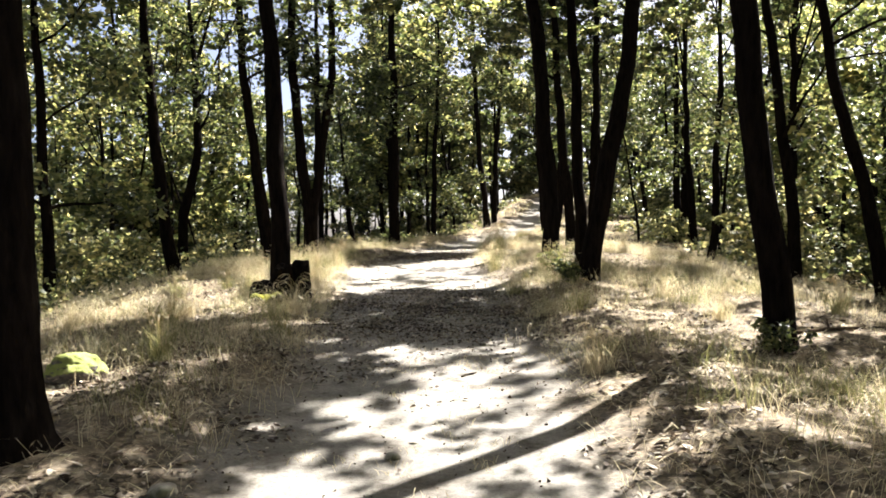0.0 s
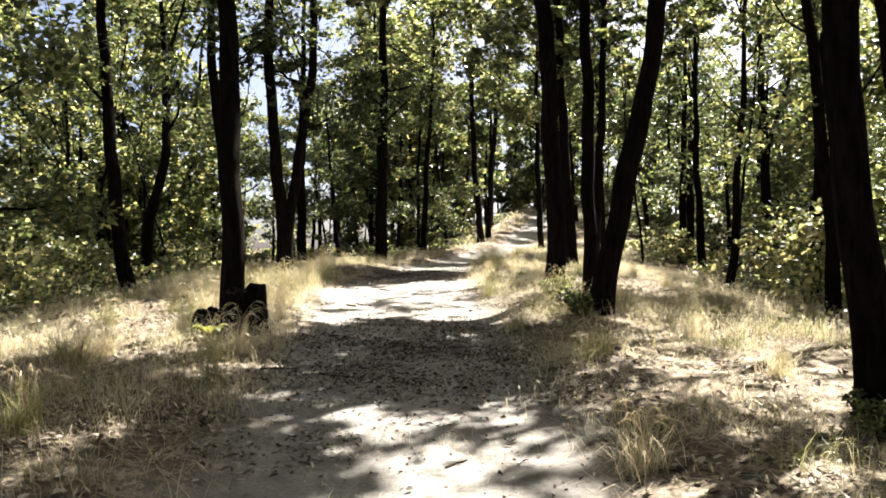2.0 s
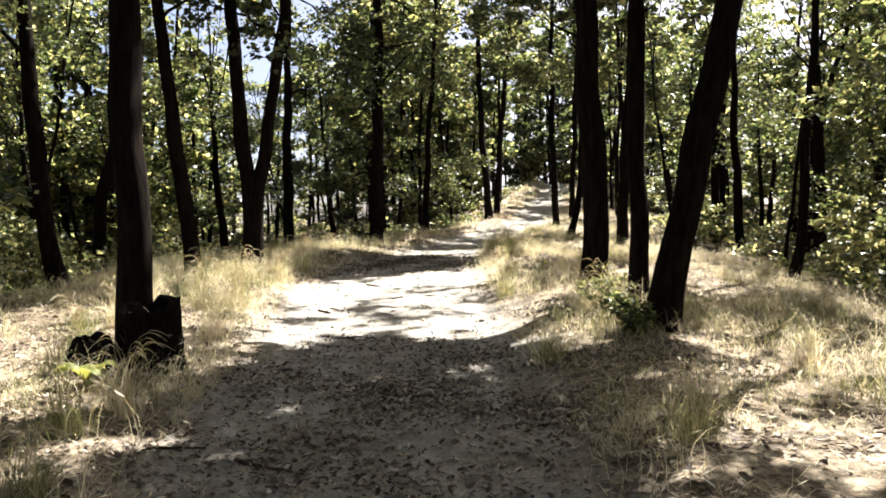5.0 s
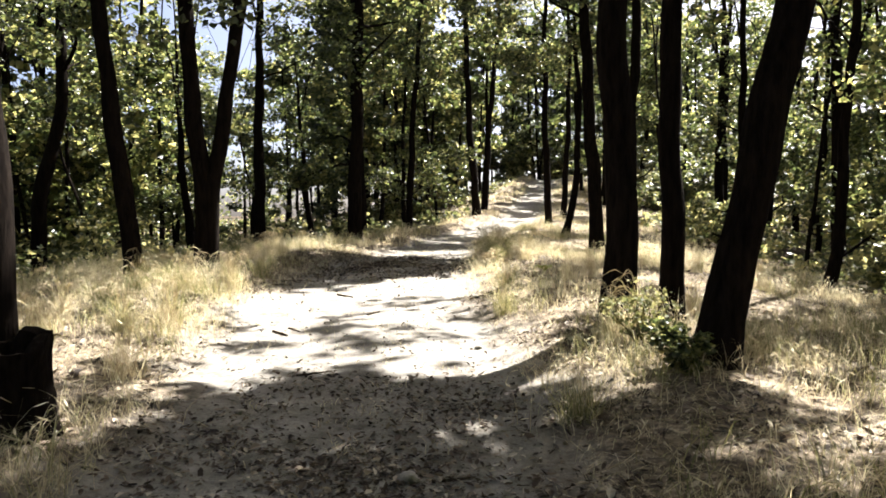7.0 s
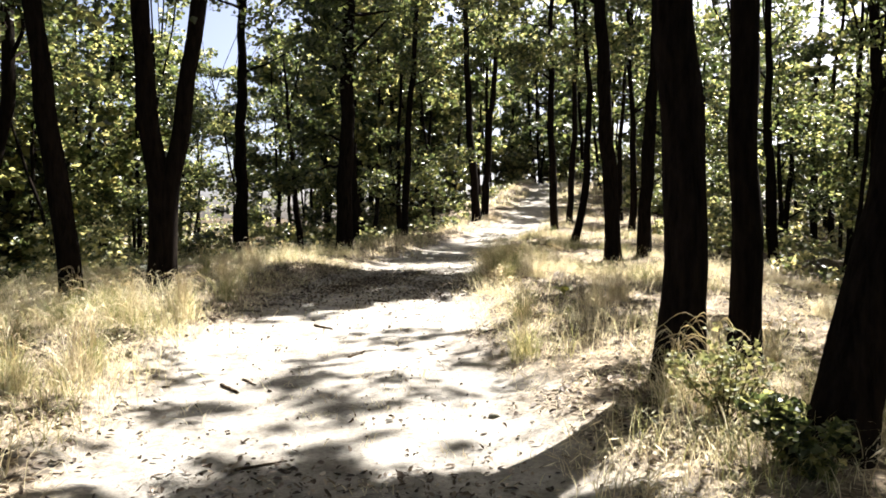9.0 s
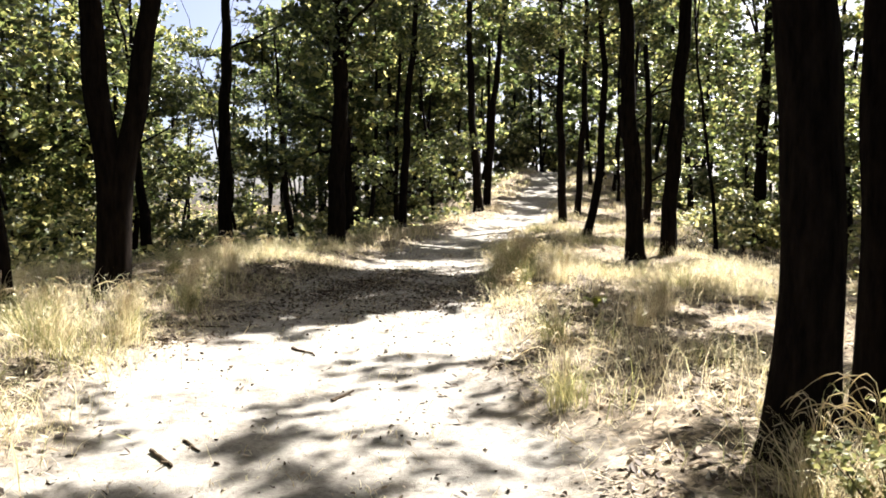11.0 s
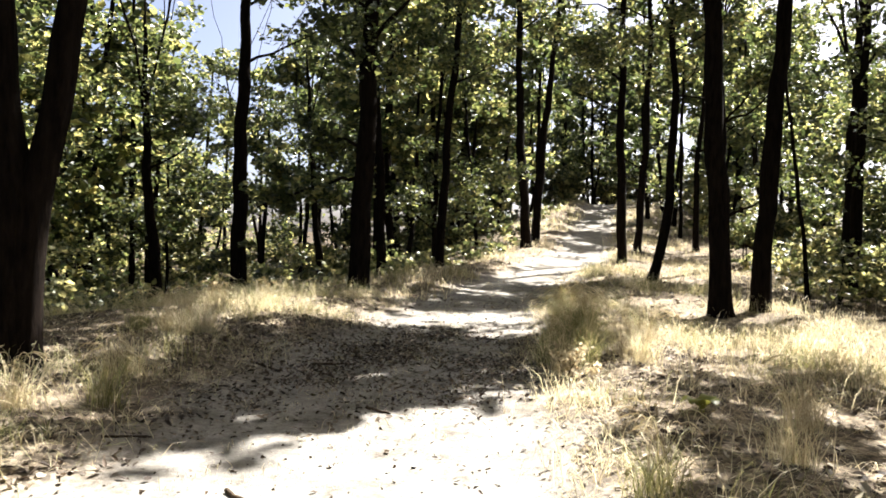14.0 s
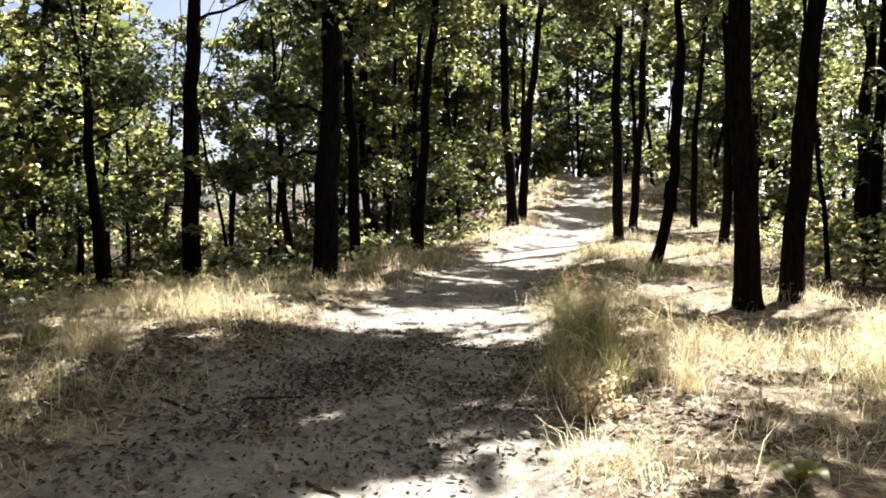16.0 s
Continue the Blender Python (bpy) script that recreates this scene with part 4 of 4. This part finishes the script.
def stump():
    """Two broken, charred remains at the foot of the straight oak."""
    g = np.random.default_rng(77)
    root = new("tree_stump")
    x, y = -2.25, 11.82
    z0 = gz(x, y)
    root.location = (x, y, z0)
    tagged(root, "old charred broken stump with a hollow top beside an oak", "stump")

    def shell(cx, cy, r, h, name, squash, dome=0.0):
        sides, rings = 26, 12
        a = np.arange(sides) * 2 * np.pi / sides
        top = h * (0.92 + 0.07 * np.sin(a + 0.6) + 0.04 * np.sin(a * 4 + 2) + 0.025 * g.normal(size=sides))
        v = []
        for i in range(rings):
            t = i / (rings - 1)
            rr = r * (1.12 - 0.2 * math.sin(t * 2.4) + 0.12 * t) * (1 + 0.10 * np.sin(3 * a + 4 * t) + 0.07 * np.sin(7 * a + 3 * t) + 0.03 * g.normal(size=sides)) * (1 - dome * t ** 3)
            v.append(np.stack([cx + rr * np.cos(a), cy + rr * squash * np.sin(a), -0.08 + (top + 0.08) * t], -1))
        for s, drop in ((0.72, 0.0), (0.6, 0.12), (0.35, 0.22), (0.03, 0.25)) if not dome else ((0.5, -0.06), (0.35, -0.08), (0.2, -0.05), (0.02, -0.02)):
            rr = r * s * (1 + 0.08 * np.sin(4 * a))
            v.append(np.stack([cx + rr * np.cos(a), cy + rr * squash * np.sin(a), top * (1 - drop) - 0.01], -1))
        v = np.concatenate(v)
        n = rings + 4
        i = np.arange(n - 1)[:, None] * sides
        j = np.arange(sides)[None, :]
        k = (j + 1) % sides
        f = np.stack([i + j, i + k, i + sides + k, i + sides + j], -1).reshape(-1, 4)
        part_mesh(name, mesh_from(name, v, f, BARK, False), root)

    shell(0.04, 0.0, 0.21, 0.56, "broken_stem", 0.9)
    shell(-0.40, -0.15, 0.2, 0.28, "root_burl", 0.85, 0.4)


stump()


def shrub(x, y, height, spread, leaf, n, per, label, mat, gen, stems=8):
    root = new("shrub")
    z0 = gz(x, y)
    root.location = (x, y, z0)
    tagged(root, label, "shrub")
    inv = np.array([x, y, z0])
    tips = []
    for _ in range(stems):
        a = gen.uniform(0, 6.28)
        bp, br = branch((x, y, z0 - 0.03), (math.cos(a) * spread / height, math.sin(a) * spread / height, 1.0), height * gen.uniform(0.7, 1.1), 0.007, gen)
        v, f = tube_arrays(bp - inv, br, 5)
        part_mesh("stem", mesh_from("stem", v, f, DEAD_WOOD, True), root)
        tips += list(bp[2:])
    tips = np.array(tips)
    c = tips[gen.integers(0, len(tips), n)]
    pts = clump_points(c, gen.uniform(0.05, 0.12, n), per, gen)
    v, f = leaf_quads(pts - inv, leaf, gen, flat=0.3)
    part_mesh("foliage", mesh_from("foliage", v, f, mat), root)


def broadleaf_plant(x, y, size, gen):
    root = new("broadleaf_plant")
    z0 = gz(x, y)
    root.location = (x, y, z0)
    tagged(root, "low plant with broad yellow-green leaves in the grass", "plant")
    for i in range(6):
        a = i * 1.05 + gen.uniform(-0.3, 0.3)
        L = size * gen.uniform(0.7, 1.1)
        n, m = 7, 4
        u = np.linspace(0, 1, n)[:, None]
        w = np.linspace(-1, 1, m)[None, :]
        wid = np.sin(np.pi * np.clip(u * 0.92 + 0.06, 0, 1)) ** 0.7 * L * 0.34
        lx, ly = u * L * 0.9 + 0 * w, w * wid
        lz = 0.12 * size + np.sin(u * 2.4) * L * 0.45 + np.abs(w) * wid * 0.25
        X, Y = lx * math.cos(a) - ly * math.sin(a), lx * math.sin(a) + ly * math.cos(a)
        v = np.stack([X, Y, lz + 0 * w], -1).reshape(-1, 3)
        ii = np.arange(n - 1)[:, None] * m
        jj = np.arange(m - 1)[None, :]
        f = np.stack([ii + jj, ii + jj + 1, ii + m + jj + 1, ii + m + jj], -1).reshape(-1, 4)
        part_mesh("leaf", mesh_from("leaf", v, f, YELLOW_LEAF, True), root)
        st = np.array([[0, 0, -0.02], [0.02 * math.cos(a), 0.02 * math.sin(a), 0.06 * size], [0.01 * math.cos(a), 0.01 * math.sin(a), 0.125 * size]])
        v, f = tube_arrays(st, [0.006, 0.005, 0.004], 5)
        part_mesh("stalk", mesh_from("stalk", v, f, YELLOW_LEAF, True), root)


YELLOW_LEAF = leaf_material("yellow_green_leaf", [(0.0, (0.10, 0.125, 0.03)), (1.0, (0.19, 0.205, 0.05))], 0.45)


def grass_tussock(x, y, height, gen, label, green=0.4):
    root = new("grass_tussock")
    inv = np.array([x, y, gz(x, y)])
    root.location = inv
    tagged(root, label, "grass", "tall tussocks along the path")
    n = 150
    bx, by = x + gen.normal(size=n) * 0.07, y + gen.normal(size=n) * 0.07
    h = height * gen.uniform(0.45, 1.1, n)
    v, f = blades(bx, by, h, np.full(n, 0.0024), gen.uniform(0.35, 1.25, n), gen)
    part_mesh("tuft", mesh_from("tuft", v - inv, f, GREEN_GRASS if gen.random() < green else STRAW), root)
    m = 18
    a, q = gen.uniform(0, 6.28, m), gen.uniform(0.2, 0.7, m) * height
    tips = np.stack([q * np.cos(a), q * np.sin(a), height * gen.uniform(0.75, 1.1, m)], -1)
    foot = np.stack([gen.normal(size=m) * 0.04, gen.normal(size=m) * 0.04, np.zeros(m)], -1)
    pieces = []
    for p, t in zip(foot, tips):
        u = np.array([0, 0.2, 0.4, 0.6, 0.75, 0.85, 0.93, 1.0])[:, None]
        line = p * (1 - u) + np.stack([t[0] * u[:, 0] ** 2, t[1] * u[:, 0] ** 2, t[2] * np.sin(u[:, 0] * 2.1)], -1)
        pieces.append(tube_arrays(line, [0.0015, 0.0013, 0.0012, 0.0012, 0.0028, 0.0030, 0.0022, 0.0008], 4))
    v, f = joined(pieces)
    part_mesh("plume", mesh_from("plume", v, f, STRAW), root, "pale drooping dry seed plume")


def plants():
    g = np.random.default_rng(88)
    tuft = "tall dry grass tussock with pale drooping seed heads"
    for x, y, h in ((1.0, 16.0, 0.5), (1.95, 14.1, 0.58), (1.75, 14.25, 0.5), (1.2, 17.6, 0.45), (-2.1, 13.2, 0.5), (-2.4, 15.4, 0.5), (1.6, 24.6, 0.6), (1.35, 22.8, 0.55), (1.6, 23.6, 0.55),
                    (-2.3, 19.2, 0.45), (1.3, 6.8, 0.4), (1.6, 9.9, 0.42), (-2.0, 10.7, 0.55), (-2.2, 10.2, 0.45), (-2.6, 7.3, 0.45), (1.9, 21.0, 0.5), (1.1, 12.2, 0.35),
                    (-2.9, 17.2, 0.5), (-2.5, 22.0, 0.5), (2.6, 19.2, 0.5), (2.1, 18.2, 0.45), (3.3, 12.0, 0.45), (-1.9, 9.2, 0.4)):
        grass_tussock(x, y, h, g, tuft)
    for i in range(13):
        grass_tussock(g.uniform(1.05, 1.9), g.uniform(20.9, 24.0), g.uniform(0.42, 0.62), g, "tall half-green grass tussock with drooping seed heads", 0.9)
    for lo, hi, near, far, n in ((13.6, 19.4, 2.3, 4.2, 16), (8.5, 13.0, 2.9, 5.0, 9), (20.0, 26.0, 2.2, 3.6, 8)):
        for i in range(n):
            grass_tussock(-g.uniform(near, far), g.uniform(lo, hi), g.uniform(0.35, 0.55), g, tuft)
    for i in range(12):
        grass_tussock(g.uniform(2.6, 6.0), g.uniform(9.5, 22.0), g.uniform(0.35, 0.55), g, tuft)
    shrub(1.95, 13.9, 0.55, 0.3, 0.04, 80, 12, "grey-green bushy shrub with pale dry tops between oak trunks", GREEN_GRASS, g, 16)
    shrub(2.12, 13.15, 0.46, 0.36, 0.055, 110, 15, "dark green leafy shrub at the foot of a leaning oak", LEAF, g, 9)
    shrub(3.15, 7.55, 0.4, 0.3, 0.05, 40, 12, "green leafy shoots at the foot of an oak", LEAF, g, 8)
    shrub(1.15, 20.6, 0.35, 0.2, 0.04, 40, 12, "pale wiry weed at the path's grassy edge", STRAW, g, 6)
    for x, y, s in ((-2.5, 11.2, 0.26), (1.95, 19.4, 0.17)):
        broadleaf_plant(x, y, s, g)


plants()


def stones():
    g = np.random.default_rng(99)
    for x, y, r in ((0.05, 11.4, 0.06), (-0.35, 5.0, 0.05), (-1.55, 4.3, 0.08), (0.62, 14.5, 0.04), (-0.3, 24.0, 0.05), (0.75, 17.1, 0.05), (-1.1, 12.6, 0.04), (0.4, 8.6, 0.035), (0.7, 20.4, 0.05)):
        bm = bmesh.new()
        bmesh.ops.create_icosphere(bm, subdivisions=3, radius=r)
        off = Vector(g.uniform(-50, 50, 3))
        for v in bm.verts:
            k = 1 + 0.35 * noise.noise(v.co / r * 0.9 + off) + 0.12 * noise.noise(v.co / r * 2.7 + off)
            v.co = v.co * k
            v.co.z *= 0.6
        for fc in bm.faces:
            fc.smooth = True
        me = bpy.data.meshes.new("stone")
        bm.to_mesh(me)
        bm.free()
        me.materials.append(STONE)
        ob = new("stone", me)
        ob.location = (x, y, gz(x, y) + r * 0.2)
        tagged(ob, "small weathered brown stone half sunk in dirt", "stone", "stones on the path")


stones()


def mossy_stone():
    """A low boulder with yellow-green moss on its upper side and a dark hollow under its lip."""
    m, nt, p = material("mossy_boulder")
    v = coords(nt)
    geo = nt.nodes.new("ShaderNodeNewGeometry")
    sep = nt.nodes.new("ShaderNodeSeparateXYZ")
    nt.links.new(geo.outputs["Normal"], sep.inputs["Vector"])
    grain = noise_tex(nt, v, 14, 8, 0.7)
    rough = nt.nodes.new("ShaderNodeMath")
    rough.operation = "ADD"
    nt.links.new(sep.outputs["Z"], rough.inputs[0])
    nt.links.new(grain, rough.inputs[1])
    rock = ramp(nt, grain, [(0.3, (0.05, 0.045, 0.04)), (0.7, (0.2, 0.18, 0.16))])
    moss = ramp(nt, grain, [(0.3, (0.16, 0.19, 0.04)), (0.7, (0.34, 0.36, 0.11))])
    nt.links.new(mix(nt, ramp(nt, rough.outputs[0], [(0.55, (0, 0, 0)), (0.8, (1, 1, 1))]), rock, moss), p.inputs["Base Color"])
    p.inputs["Roughness"].default_value = 0.95
    bump(nt, p, grain, 0.9, 0.02)
    bm = bmesh.new()
    bmesh.ops.create_icosphere(bm, subdivisions=5, radius=1.0)
    for q in bm.verts:
        k = 1 + 0.3 * noise.noise(q.co * 1.1 + Vector((3, 8, 1))) + 0.12 * noise.noise(q.co * 3.1) + 0.05 * noise.noise(q.co * 8)
        under = 1 - 0.45 * max(0.0, -q.co.z) * max(0.0, -q.co.y)
        q.co = Vector((q.co.x * 0.27 * k, q.co.y * 0.22 * k * under, q.co.z * 0.16 * k))
    for fc in bm.faces:
        fc.smooth = True
    me = bpy.data.meshes.new("mossy_stone")
    bm.to_mesh(me)
    bm.free()
    me.materials.append(m)
    ob = new("mossy_stone", me)
    ob.location = (-3.2, 6.9, gz(-3.2, 6.9) + 0.07)
    tagged(ob, "low boulder under bright yellow-green moss beside the path", "stone")


mossy_stone()
